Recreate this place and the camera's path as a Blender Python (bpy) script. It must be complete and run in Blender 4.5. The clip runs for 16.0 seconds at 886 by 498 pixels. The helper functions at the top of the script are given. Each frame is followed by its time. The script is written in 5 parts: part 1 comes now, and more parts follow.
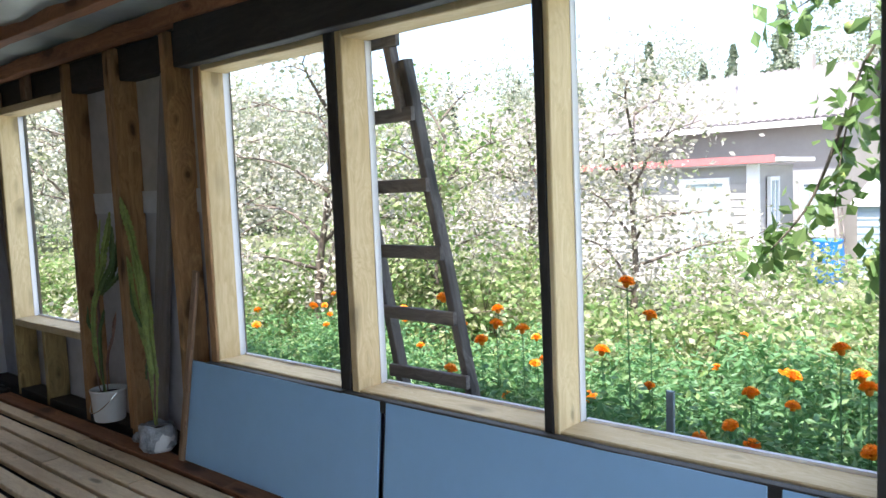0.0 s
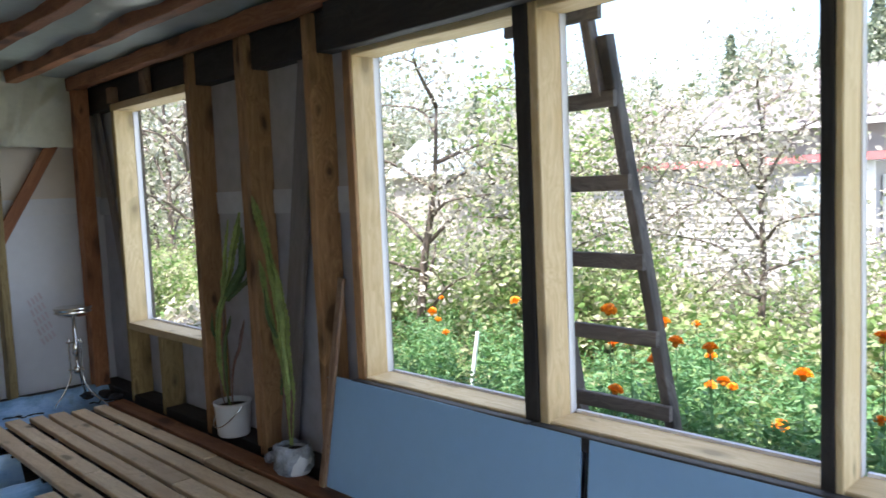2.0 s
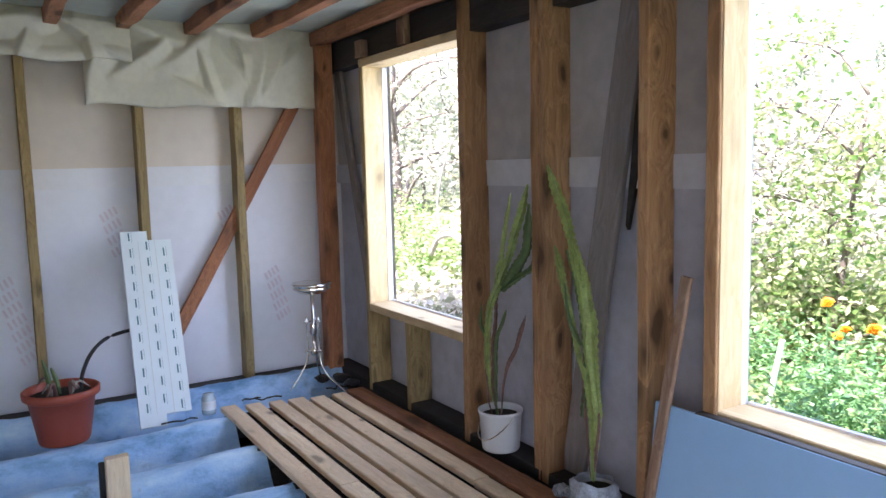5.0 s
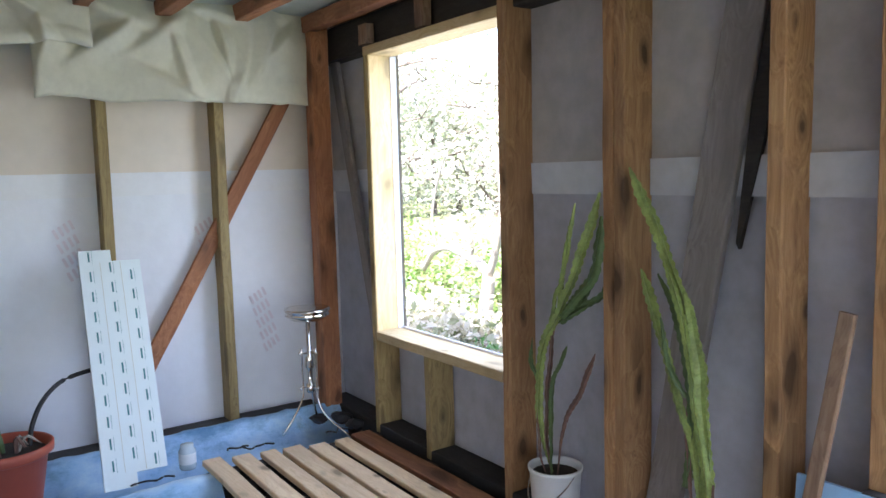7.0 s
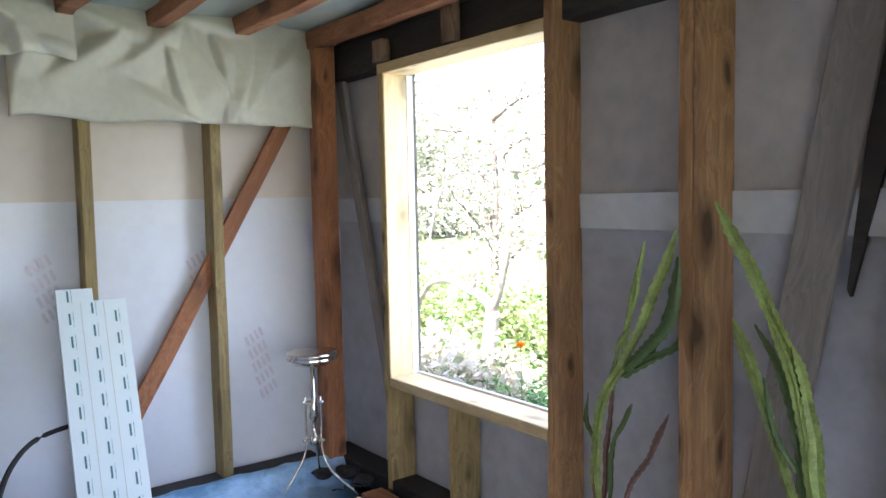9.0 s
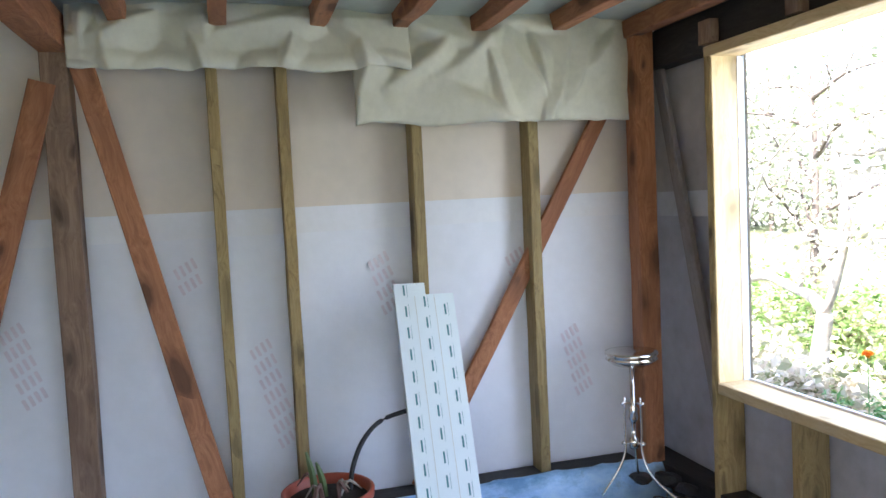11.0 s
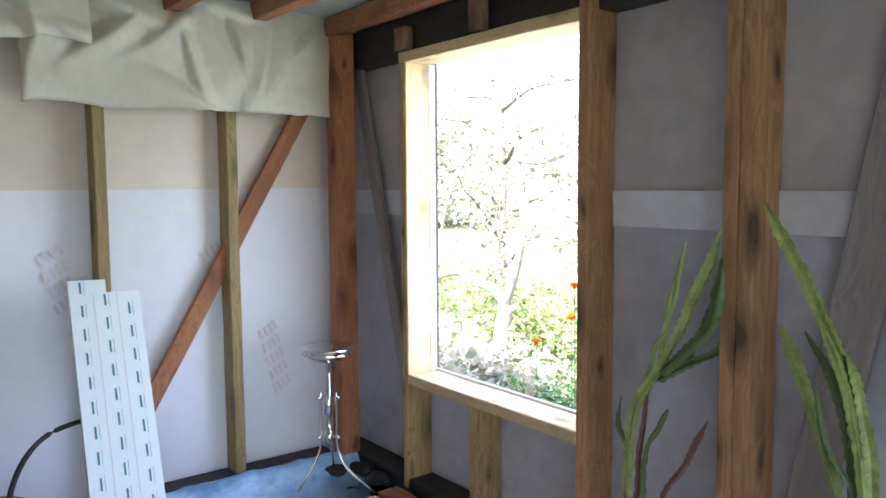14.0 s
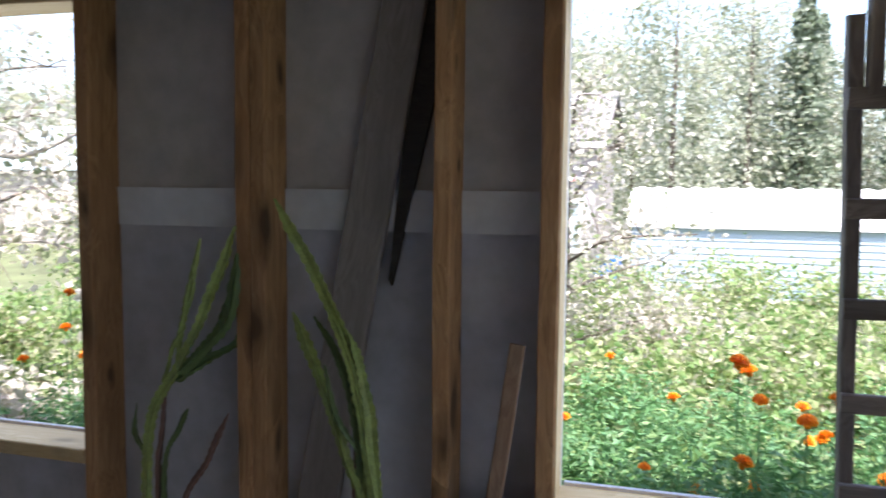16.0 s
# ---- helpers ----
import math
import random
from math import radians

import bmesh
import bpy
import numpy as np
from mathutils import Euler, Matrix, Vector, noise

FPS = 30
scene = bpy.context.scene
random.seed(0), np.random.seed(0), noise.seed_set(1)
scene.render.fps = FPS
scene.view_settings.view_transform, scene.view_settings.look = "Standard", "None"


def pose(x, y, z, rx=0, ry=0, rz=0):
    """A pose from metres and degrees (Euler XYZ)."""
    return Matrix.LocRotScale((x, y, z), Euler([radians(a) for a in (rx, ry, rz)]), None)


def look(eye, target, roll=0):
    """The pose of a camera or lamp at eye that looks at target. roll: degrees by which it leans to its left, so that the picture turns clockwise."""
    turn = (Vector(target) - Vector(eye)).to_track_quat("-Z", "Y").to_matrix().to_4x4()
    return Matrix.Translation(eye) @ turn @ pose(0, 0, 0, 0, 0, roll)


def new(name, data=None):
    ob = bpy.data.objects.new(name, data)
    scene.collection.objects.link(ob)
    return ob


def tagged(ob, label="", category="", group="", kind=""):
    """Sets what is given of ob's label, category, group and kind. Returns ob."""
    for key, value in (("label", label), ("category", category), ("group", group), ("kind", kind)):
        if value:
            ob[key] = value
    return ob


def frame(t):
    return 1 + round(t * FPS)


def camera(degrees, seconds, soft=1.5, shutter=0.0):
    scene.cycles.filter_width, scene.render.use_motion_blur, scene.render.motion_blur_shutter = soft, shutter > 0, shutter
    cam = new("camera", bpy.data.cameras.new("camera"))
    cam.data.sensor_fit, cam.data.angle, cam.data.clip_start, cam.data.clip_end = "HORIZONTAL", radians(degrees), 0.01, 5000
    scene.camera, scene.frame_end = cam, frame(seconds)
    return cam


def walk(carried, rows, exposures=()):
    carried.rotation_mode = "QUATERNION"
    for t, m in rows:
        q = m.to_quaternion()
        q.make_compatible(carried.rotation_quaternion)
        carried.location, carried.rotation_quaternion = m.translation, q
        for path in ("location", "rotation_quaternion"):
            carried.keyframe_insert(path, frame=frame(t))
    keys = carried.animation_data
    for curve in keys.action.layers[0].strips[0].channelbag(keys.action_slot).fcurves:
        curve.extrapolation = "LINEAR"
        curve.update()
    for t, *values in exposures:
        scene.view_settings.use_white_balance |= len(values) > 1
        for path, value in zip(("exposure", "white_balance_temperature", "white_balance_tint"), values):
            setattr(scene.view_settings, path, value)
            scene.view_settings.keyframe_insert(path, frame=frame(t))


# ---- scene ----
cam = camera(60.5, 16.0, shutter=0.25)
EXPOSURES = [(0.0, 1.9, 6250, 12), (1.5, 1.85, 6250, 13), (3.0, 2.3, 6200, 18), (4.5, 2.9, 6150, 24), (7.0, 3.18, 6150, 17), (7.5, 3.6, 6150, 17), (8.0, 3.32, 6150, 17), (10.0, 3.28, 6150, 17), (12.5, 3.3, 6150, 18), (15.0, 3.4, 6150, 18), (16.0, 1.95, 6200, 17)]
PATH = [
    (0, (0.401, 0.555, 1.452), (-0.909, 2.056, 1.289), -2.4),
    (0.5, (0.217, 0.504, 1.469), (-1.058, 2.036, 1.304), -2.1),
    (1, (0.061, 0.497, 1.465), (-1.174, 2.06, 1.292), -2.6),
    (1.5, (-0.104, 0.553, 1.474), (-1.366, 2.096, 1.31), -2.6),
    (2, (-0.283, 0.548, 1.472), (-1.712, 1.938, 1.311), -2.4),
    (2.5, (-0.444, 0.494, 1.477), (-1.915, 1.838, 1.305), -2.1),
    (3, (-0.592, 0.508, 1.458), (-2.166, 1.725, 1.256), -2.3),
    (3.5, (-0.767, 0.577, 1.475), (-2.435, 1.657, 1.246), -2.0),
    (4, (-0.923, 0.591, 1.468), (-2.629, 1.61, 1.234), -1.2),
    (4.5, (-1.125, 0.562, 1.479), (-2.829, 1.583, 1.25), -1.2),
    (7, (-2.111, 0.654, 1.471), (-3.753, 1.779, 1.27), -1.5),
    (7.5, (-2.261, 0.662, 1.462), (-3.902, 1.783, 1.237), -0.5),
    (8, (-2.424, 0.631, 1.486), (-4.03, 1.806, 1.29), -1.7),
    (8.5, (-2.526, 0.599, 1.489), (-4.112, 1.808, 1.333), -1.7),
    (9, (-2.584, 0.649, 1.503), (-4.177, 1.85, 1.364), -1.2),
    (9.5, (-2.638, 0.676, 1.49), (-4.391, 1.632, 1.38), -1.4),
    (10, (-2.696, 0.627, 1.51), (-4.592, 1.252, 1.389), -2.4),
    (10.2, (-2.704, 0.611, 1.5), (-4.632, 1.131, 1.38), -2.8),
    (12.3, (-2.842, 0.444, 1.555), (-4.635, 1.309, 1.36), -1.7),
    (12.5, (-2.855, 0.457, 1.548), (-4.6, 1.415, 1.354), -1.4),
    (13, (-2.79, 0.548, 1.526), (-4.486, 1.595, 1.361), -1.0),
    (13.5, (-2.749, 0.588, 1.534), (-4.38, 1.734, 1.373), -0.7),
    (14, (-2.723, 0.62, 1.525), (-4.313, 1.822, 1.357), -0.4),
    (14.5, (-2.675, 0.653, 1.52), (-4.215, 1.917, 1.346), -0.3),
    (15, (-2.649, 0.673, 1.526), (-4.029, 2.11, 1.349), -0.2),
    (15.5, (-2.686, 0.65, 1.519), (-3.667, 2.385, 1.35), 0.4),
    (16, (-2.779, 0.574, 1.509), (-3.319, 2.493, 1.348), 0.6),
]
walk(cam, [(t, look(eye, target, roll)) for t, eye, target, roll in PATH], EXPOSURES)


# ---- world and sun ----
SUN_FROM = Vector((0.18, -0.42, 0.89)).normalized()
world = bpy.data.worlds.new("sky")
scene.world = world
world.use_nodes = True
wn = world.node_tree.nodes
sky = wn.new("ShaderNodeTexSky")
sky.sky_type, sky.sun_disc = "NISHITA", False
sky.sun_elevation = math.asin(SUN_FROM.z)
sky.sun_rotation = math.atan2(SUN_FROM.x, SUN_FROM.y)
sky.dust_density = 2.5
world.node_tree.links.new(sky.outputs[0], wn["Background"].inputs[0])
wn["Background"].inputs[1].default_value = 0.15
sun_data = bpy.data.lights.new("sun", "SUN")
sun_data.energy, sun_data.angle, sun_data.color = 3.8, radians(0.6), (1.0, 0.94, 0.85)
sun = new("sun", sun_data)
sun.matrix_world = look((5, -20, 25), Vector((5, -20, 25)) - SUN_FROM)

# fill lamps added in the window openings to strengthen the sky's light
for x0, x1, z0, z1, watts in ((-5.74, -4.66, 0.63, 2.08, 1.8), (-3.02, -2.10, 0.64, 2.06, 1.45), (-1.95, -1.05, 0.64, 2.06, 1.45), (-0.95, -0.04, 0.64, 2.06, 1.45)):
    opening = bpy.data.lights.new("window_fill_lamp", "AREA")
    opening.shape, opening.size, opening.size_y = "RECTANGLE", x1 - x0, z1 - z0
    opening.energy, opening.color = watts, (0.86, 0.94, 1.0)
    new("window_fill_lamp", opening).matrix_world = look(((x0 + x1) / 2, 2.86, (z0 + z1) / 2), ((x0 + x1) / 2, 0.0, (z0 + z1) / 2))


# ---- materials ----
def node_mat(name):
    m = bpy.data.materials.new(name)
    m.use_nodes = True
    return m, m.node_tree.nodes, m.node_tree.links, m.node_tree.nodes["Principled BSDF"]


def coords(nodes, links, scale, spread=7.0, kind="Object"):
    tc, oi = nodes.new("ShaderNodeTexCoord"), nodes.new("ShaderNodeObjectInfo")
    mp, add, mul = nodes.new("ShaderNodeMapping"), nodes.new("ShaderNodeVectorMath"), nodes.new("ShaderNodeMath")
    mul.operation, mul.inputs[1].default_value = "MULTIPLY", spread
    links.new(oi.outputs["Random"], mul.inputs[0])
    links.new(tc.outputs[kind], add.inputs[0])
    links.new(mul.outputs[0], add.inputs[1])
    links.new(add.outputs[0], mp.inputs[0])
    mp.inputs["Scale"].default_value = scale
    return mp.outputs[0]


def noise_tex(nodes, links, vec, scale, detail=4.0, rough=0.6):
    n = nodes.new("ShaderNodeTexNoise")
    n.inputs["Scale"].default_value, n.inputs["Detail"].default_value, n.inputs["Roughness"].default_value = scale, detail, rough
    links.new(vec, n.inputs["Vector"])
    return n.outputs["Fac"]


def ramp(nodes, links, fac, stops):
    r = nodes.new("ShaderNodeValToRGB")
    while len(r.color_ramp.elements) < len(stops):
        r.color_ramp.elements.new(0.5)
    for e, (p, c) in zip(r.color_ramp.elements, stops):
        e.position, e.color = p, (*c, 1)
    links.new(fac, r.inputs[0])
    return r.outputs[0]


def mix(nodes, links, fac, a, b, mode="MIX"):
    m = nodes.new("ShaderNodeMix")
    m.data_type, m.blend_type = "RGBA", mode
    for value, socket in ((fac, m.inputs[0]), (a, m.inputs[6]), (b, m.inputs[7])):
        if isinstance(value, (int, float)):
            socket.default_value = value
        elif isinstance(value, tuple):
            socket.default_value = (*value, 1)
        else:
            links.new(value, socket)
    return m.outputs[2]


def bump(nodes, links, height, strength, dist, bsdf):
    b = nodes.new("ShaderNodeBump")
    b.inputs["Strength"].default_value, b.inputs["Distance"].default_value = strength, dist
    links.new(height, b.inputs["Height"])
    links.new(b.outputs[0], bsdf.inputs["Normal"])


def wood(name, dark, mid, light, rough=0.7, knots=0.8, stain=None, knot_size=1.0):
    """Sawn wood with the grain along the object's own x, irregular knots with the grain bent round them, and stain."""
    m, n, l, p = node_mat(name)
    warp = n.new("ShaderNodeTexNoise")
    warp.inputs["Scale"].default_value = 5.0
    l.new(coords(n, l, (1, 1, 1), 13.0), warp.inputs["Vector"])
    shift = n.new("ShaderNodeVectorMath")
    shift.operation = "MULTIPLY_ADD"
    l.new(warp.outputs["Color"], shift.inputs[0])
    shift.inputs[1].default_value = (0.5, 0.5, 0.5)
    l.new(coords(n, l, (3.3, 7.5, 7.5), 13.0), shift.inputs[2])
    vo = n.new("ShaderNodeTexVoronoi")
    vo.inputs["Scale"].default_value = 1.0
    l.new(shift.outputs[0], vo.inputs["Vector"])
    size = n.new("ShaderNodeSeparateColor")
    l.new(vo.outputs["Color"], size.inputs[0])
    span = n.new("ShaderNodeMath")
    span.operation, span.inputs[1].default_value, span.inputs[2].default_value = "MULTIPLY_ADD", 1.5, 0.25
    l.new(size.outputs[0], span.inputs[0])
    near = n.new("ShaderNodeMath")
    near.operation = "DIVIDE"
    l.new(vo.outputs["Distance"], near.inputs[0])
    l.new(span.outputs[0], near.inputs[1])
    bend = n.new("ShaderNodeMath")
    bend.operation, bend.inputs[1].default_value = "MULTIPLY", 1.6
    l.new(near.outputs[0], bend.inputs[0])
    along = n.new("ShaderNodeVectorMath")
    l.new(coords(n, l, (1.2, 24, 24)), along.inputs[0])
    l.new(bend.outputs[0], along.inputs[1])
    grain = noise_tex(n, l, along.outputs[0], 2.2, 6, 0.7)
    col = ramp(n, l, grain, [(0.27, dark), (0.5, mid), (0.73, light)])
    broad = noise_tex(n, l, coords(n, l, (1.3, 6, 6)), 1.5, 4)
    col = mix(n, l, ramp(n, l, broad, [(0.42, (0, 0, 0)), (0.72, (0.75, 0.75, 0.75))]), col, stain or dark)
    k = ramp(n, l, near.outputs[0], [(0.15 * knot_size, (knots, knots, knots)), (0.20 * knot_size, (knots * 0.6, knots * 0.6, knots * 0.6)), (0.38 * knot_size, (0, 0, 0))])
    col = mix(n, l, k, col, tuple(c * 0.32 for c in dark))
    oi = n.new("ShaderNodeObjectInfo")
    tone = ramp(n, l, oi.outputs["Random"], [(0.0, (0.78, 0.78, 0.78)), (0.5, (1.0, 0.95, 0.9)), (1.0, (1.12, 1.12, 1.1))])
    col = mix(n, l, 1.0, col, tone, "MULTIPLY")
    l.new(col, p.inputs["Base Color"])
    p.inputs["Roughness"].default_value = rough
    bump(n, l, grain, 0.4, 0.004, p)
    return m


def plain(name, color, rough=0.6, metal=0.0, var=0.12, scale=6.0, relief=0.0, trans=0.0):
    m, n, l, p = node_mat(name)
    v = coords(n, l, (1, 1, 1))
    a, b = noise_tex(n, l, v, scale), noise_tex(n, l, v, scale * 9, 3)
    both = mix(n, l, 0.35, a, b)
    col = ramp(n, l, both, [(0.3, tuple(c * (1 - var) for c in color)), (0.7, tuple(min(1, c * (1 + var)) for c in color))])
    l.new(col, p.inputs["Base Color"])
    p.inputs["Roughness"].default_value, p.inputs["Metallic"].default_value = rough, metal
    if relief:
        bump(n, l, both, 0.5, relief, p)
    if trans:
        t, ms = n.new("ShaderNodeBsdfTranslucent"), n.new("ShaderNodeMixShader")
        l.new(col, t.inputs["Color"])
        ms.inputs[0].default_value = trans
        l.new(p.outputs[0], ms.inputs[1])
        l.new(t.outputs[0], ms.inputs[2])
        l.new(ms.outputs[0], n["Material Output"].inputs["Surface"])
    return m


def leaf_mat(name, colors, trans=0.35):
    m, n, l, p = node_mat(name)
    g = n.new("ShaderNodeNewGeometry")
    col = ramp(n, l, g.outputs["Random Per Island"], [(i / (len(colors) - 1), c) for i, c in enumerate(colors)])
    l.new(col, p.inputs["Base Color"])
    p.inputs["Roughness"].default_value = 0.5
    t, ms = n.new("ShaderNodeBsdfTranslucent"), n.new("ShaderNodeMixShader")
    l.new(mix(n, l, 1.0, col, (1.1, 1.1, 0.95), "MULTIPLY"), t.inputs["Color"])
    ms.inputs[0].default_value = trans
    l.new(p.outputs[0], ms.inputs[1])
    l.new(t.outputs[0], ms.inputs[2])
    l.new(ms.outputs[0], n["Material Output"].inputs["Surface"])
    return m


def film_mat():
    """Satin bluish film with dusty smears, scuffs and fine creases."""
    m, n, l, p = node_mat("floor_membrane")
    v = coords(n, l, (1, 1, 1))
    smear = noise_tex(n, l, coords(n, l, (1.4, 0.6, 1)), 4.0, 7, 0.68)
    fine = noise_tex(n, l, v, 38, 4)
    col = ramp(n, l, smear, [(0.32, (0.13, 0.29, 0.50)), (0.48, (0.37, 0.60, 0.86)), (0.66, (0.62, 0.80, 0.95))])
    dirt = noise_tex(n, l, v, 2.1, 8, 0.75)
    col = mix(n, l, ramp(n, l, dirt, [(0.57, (0, 0, 0)), (0.70, (0.7, 0.7, 0.7))]), col, (0.11, 0.12, 0.15))
    l.new(col, p.inputs["Base Color"])
    p.inputs["Roughness"].default_value = 0.34
    bump(n, l, mix(n, l, 0.3, smear, fine), 0.6, 0.02, p)
    return m


M_STUD = wood("treated_stud_wood", (0.22, 0.112, 0.05), (0.42, 0.24, 0.115), (0.58, 0.375, 0.19), knots=0.9, stain=(0.30, 0.15, 0.07))
M_TREATED = wood("olive_treated_wood", (0.17, 0.12, 0.05), (0.39, 0.285, 0.125), (0.50, 0.40, 0.19), knots=0.85, stain=(0.25, 0.18, 0.08))
M_RED = wood("reddish_wood", (0.22, 0.085, 0.04), (0.38, 0.16, 0.075), (0.48, 0.23, 0.115))
M_PALE = wood("fresh_pine", (0.50, 0.37, 0.19), (0.64, 0.50, 0.29), (0.74, 0.62, 0.40), knots=0.6, knot_size=0.7, stain=(0.56, 0.42, 0.22))
M_DECK = wood("deck_board_wood", (0.62, 0.45, 0.27), (0.80, 0.62, 0.41), (0.88, 0.73, 0.52), knots=0.75, stain=(0.62, 0.47, 0.31), knot_size=0.4)
M_DARK = wood("dark_and_unlit_wood", (0.012, 0.011, 0.012), (0.03, 0.027, 0.027), (0.05, 0.045, 0.042), knots=0.3)
M_GREY = wood("weathered_ladder_wood", (0.12, 0.10, 0.09), (0.22, 0.19, 0.18), (0.32, 0.29, 0.27))
M_VEIL = wood("brace_shadow_grey", (0.20, 0.18, 0.18), (0.27, 0.25, 0.25), (0.34, 0.32, 0.32), knots=0.2)
M_BRACE = wood("old_brace_wood", (0.16, 0.09, 0.06), (0.28, 0.18, 0.12), (0.38, 0.27, 0.19))
# cool skylight below and warm glow above are put into the two sheet colours
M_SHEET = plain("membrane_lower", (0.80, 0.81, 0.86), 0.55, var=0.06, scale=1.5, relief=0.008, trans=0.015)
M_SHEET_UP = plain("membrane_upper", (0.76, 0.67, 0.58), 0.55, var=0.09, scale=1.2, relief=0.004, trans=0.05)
# darker copies of the sheets: the window wall's shade is in their colour
M_SHEET_N = plain("membrane_lower_shaded", (0.47, 0.48, 0.55), 0.5, var=0.28, scale=1.3, relief=0.006, trans=0.01)
M_SHEET_NUP = plain("membrane_upper_shaded", (0.45, 0.43, 0.43), 0.5, var=0.28, scale=1.3, relief=0.006, trans=0.01)
M_BAND_N = plain("membrane_overlap_shaded", (0.58, 0.60, 0.65), 0.5, var=0.16, scale=2, trans=0.01)
M_BAND = plain("membrane_overlap", (0.82, 0.82, 0.85), 0.5, var=0.05, scale=3, trans=0.02)
M_PRINT = plain("faded_red_print", (0.73, 0.66, 0.71), 0.6, var=0.1, scale=12, trans=0.015)
M_FLAP = plain("greenish_membrane", (0.60, 0.58, 0.48), 0.5, var=0.12, scale=3, relief=0.008)
M_CEIL = plain("ceiling_membrane", (0.42, 0.47, 0.43), 0.32, var=0.18, scale=2.0, relief=0.01)
M_FLOORFILM = film_mat()
M_BLUE = plain("blue_grey_board", (0.31, 0.52, 0.79), 0.55, var=0.04, scale=2)
M_BLACKEDGE = plain("black_edge", (0.015, 0.015, 0.018), 0.6)
M_WHITEPL = plain("white_plastic", (0.74, 0.76, 0.78), 0.35, var=0.05)
M_BAG = plain("crumpled_clear_bag", (0.42, 0.46, 0.52), 0.15, var=0.6, scale=15, relief=0.01, trans=0.3)
M_SOIL = plain("soil", (0.035, 0.028, 0.022), 0.95, var=0.4, scale=30, relief=0.01)
M_TERRA = plain("terracotta_plastic", (0.36, 0.075, 0.042), 0.45, var=0.1)
M_CACTUS = plain("cactus_green", (0.24, 0.31, 0.09), 0.5, var=0.5, scale=14, relief=0.003)
M_CACTUSDRY = plain("cactus_brown", (0.17, 0.095, 0.08), 0.7, var=0.4, scale=18, relief=0.003)
M_CACTUSDARK = plain("cactus_dark_green", (0.08, 0.13, 0.045), 0.55, var=0.3, scale=14)
M_CHROME = plain("chrome", (0.75, 0.73, 0.70), 0.16, 1.0, var=0.08)
M_INSUL = plain("white_insulation_board", (0.80, 0.88, 0.89), 0.5, var=0.03)
M_INK = plain("green_ink", (0.07, 0.24, 0.25), 0.6, var=0.1, scale=40)
M_GLASSY = plain("glass_jar", (0.50, 0.60, 0.66), 0.1, var=0.1)
M_TRIM = plain("white_window_strip", (0.80, 0.78, 0.80), 0.4, var=0.03)
M_ROOFIN = plain("roof_boards", (0.25, 0.20, 0.15), 0.8, var=0.3)
M_BARK = plain("bark", (0.13, 0.105, 0.085), 0.9, var=0.4, scale=12, relief=0.02)
M_BARK_PALE = plain("sunlit_grey_bark", (0.36, 0.33, 0.29), 0.85, var=0.35, scale=14, relief=0.015)
M_TWIG = plain("twig", (0.16, 0.12, 0.08), 0.85, var=0.3, scale=20)
M_GROUND = plain("garden_ground", (0.10, 0.115, 0.05), 0.95, var=0.5, scale=0.9, relief=0.03)
M_LEAF_MARI = leaf_mat("marigold_leaf", [(0.07, 0.17, 0.055), (0.11, 0.25, 0.085), (0.15, 0.30, 0.15), (0.24, 0.34, 0.12)], 0.4)
# palest shrub tones put sun glints into the leaf colour
M_LEAF_SHRUB = leaf_mat("shrub_leaf", [(0.11, 0.21, 0.06), (0.18, 0.28, 0.09), (0.26, 0.33, 0.13), (0.34, 0.37, 0.20), (0.46, 0.44, 0.34)], 0.45)
M_LEAF_APPLE = leaf_mat("apple_leaf", [(0.10, 0.19, 0.05), (0.15, 0.25, 0.08), (0.22, 0.31, 0.12)], 0.4)
# pale tones here are glaring sunlight put into the leaf colour
M_LEAF_PALE = leaf_mat("sun_glare_leaf", [(0.17, 0.22, 0.10), (0.33, 0.33, 0.24), (0.48, 0.45, 0.39), (0.56, 0.52, 0.48), (0.60, 0.56, 0.54)], 0.45)
# distance haze is put into both forest leaf colours
M_LEAF_CON = leaf_mat("hazed_conifer_leaf", [(0.15, 0.20, 0.14), (0.23, 0.28, 0.21), (0.32, 0.36, 0.30)], 0.4)
M_LEAF_BIRCH = leaf_mat("hazed_birch_leaf", [(0.27, 0.31, 0.22), (0.38, 0.40, 0.32), (0.50, 0.50, 0.44)], 0.45)
M_GRASS = leaf_mat("weed_leaf", [(0.08, 0.18, 0.05), (0.14, 0.25, 0.08), (0.21, 0.31, 0.12), (0.34, 0.37, 0.22)], 0.45)
M_PETAL = leaf_mat("orange_petal", [(0.85, 0.26, 0.006), (0.9, 0.34, 0.010), (0.95, 0.42, 0.018)], 0.25)
M_SIDING = plain("white_siding", (0.38, 0.36, 0.355), 0.6, var=0.08, scale=1)
M_STUCCO = plain("grey_beige_wall", (0.36, 0.32, 0.295), 0.8, var=0.08, scale=1)
M_ROOF = plain("pale_lilac_metal_roof", (0.165, 0.15, 0.155), 0.8, var=0.08, scale=1)
M_REDEDGE = plain("red_fascia", (0.60, 0.16, 0.16), 0.5)
M_WINGLASS = plain("window_glass", (0.36, 0.43, 0.46), 0.08, var=0.2, scale=1.5)
M_SHED = plain("blue_grey_shed_boards", (0.30, 0.37, 0.42), 0.6, var=0.08, scale=1)
M_WHITEROOF = plain("white_sheet_roof", (0.70, 0.70, 0.70), 0.5, var=0.04, scale=1)
M_BARREL = plain("blue_barrel_plastic", (0.02, 0.16, 0.55), 0.4)


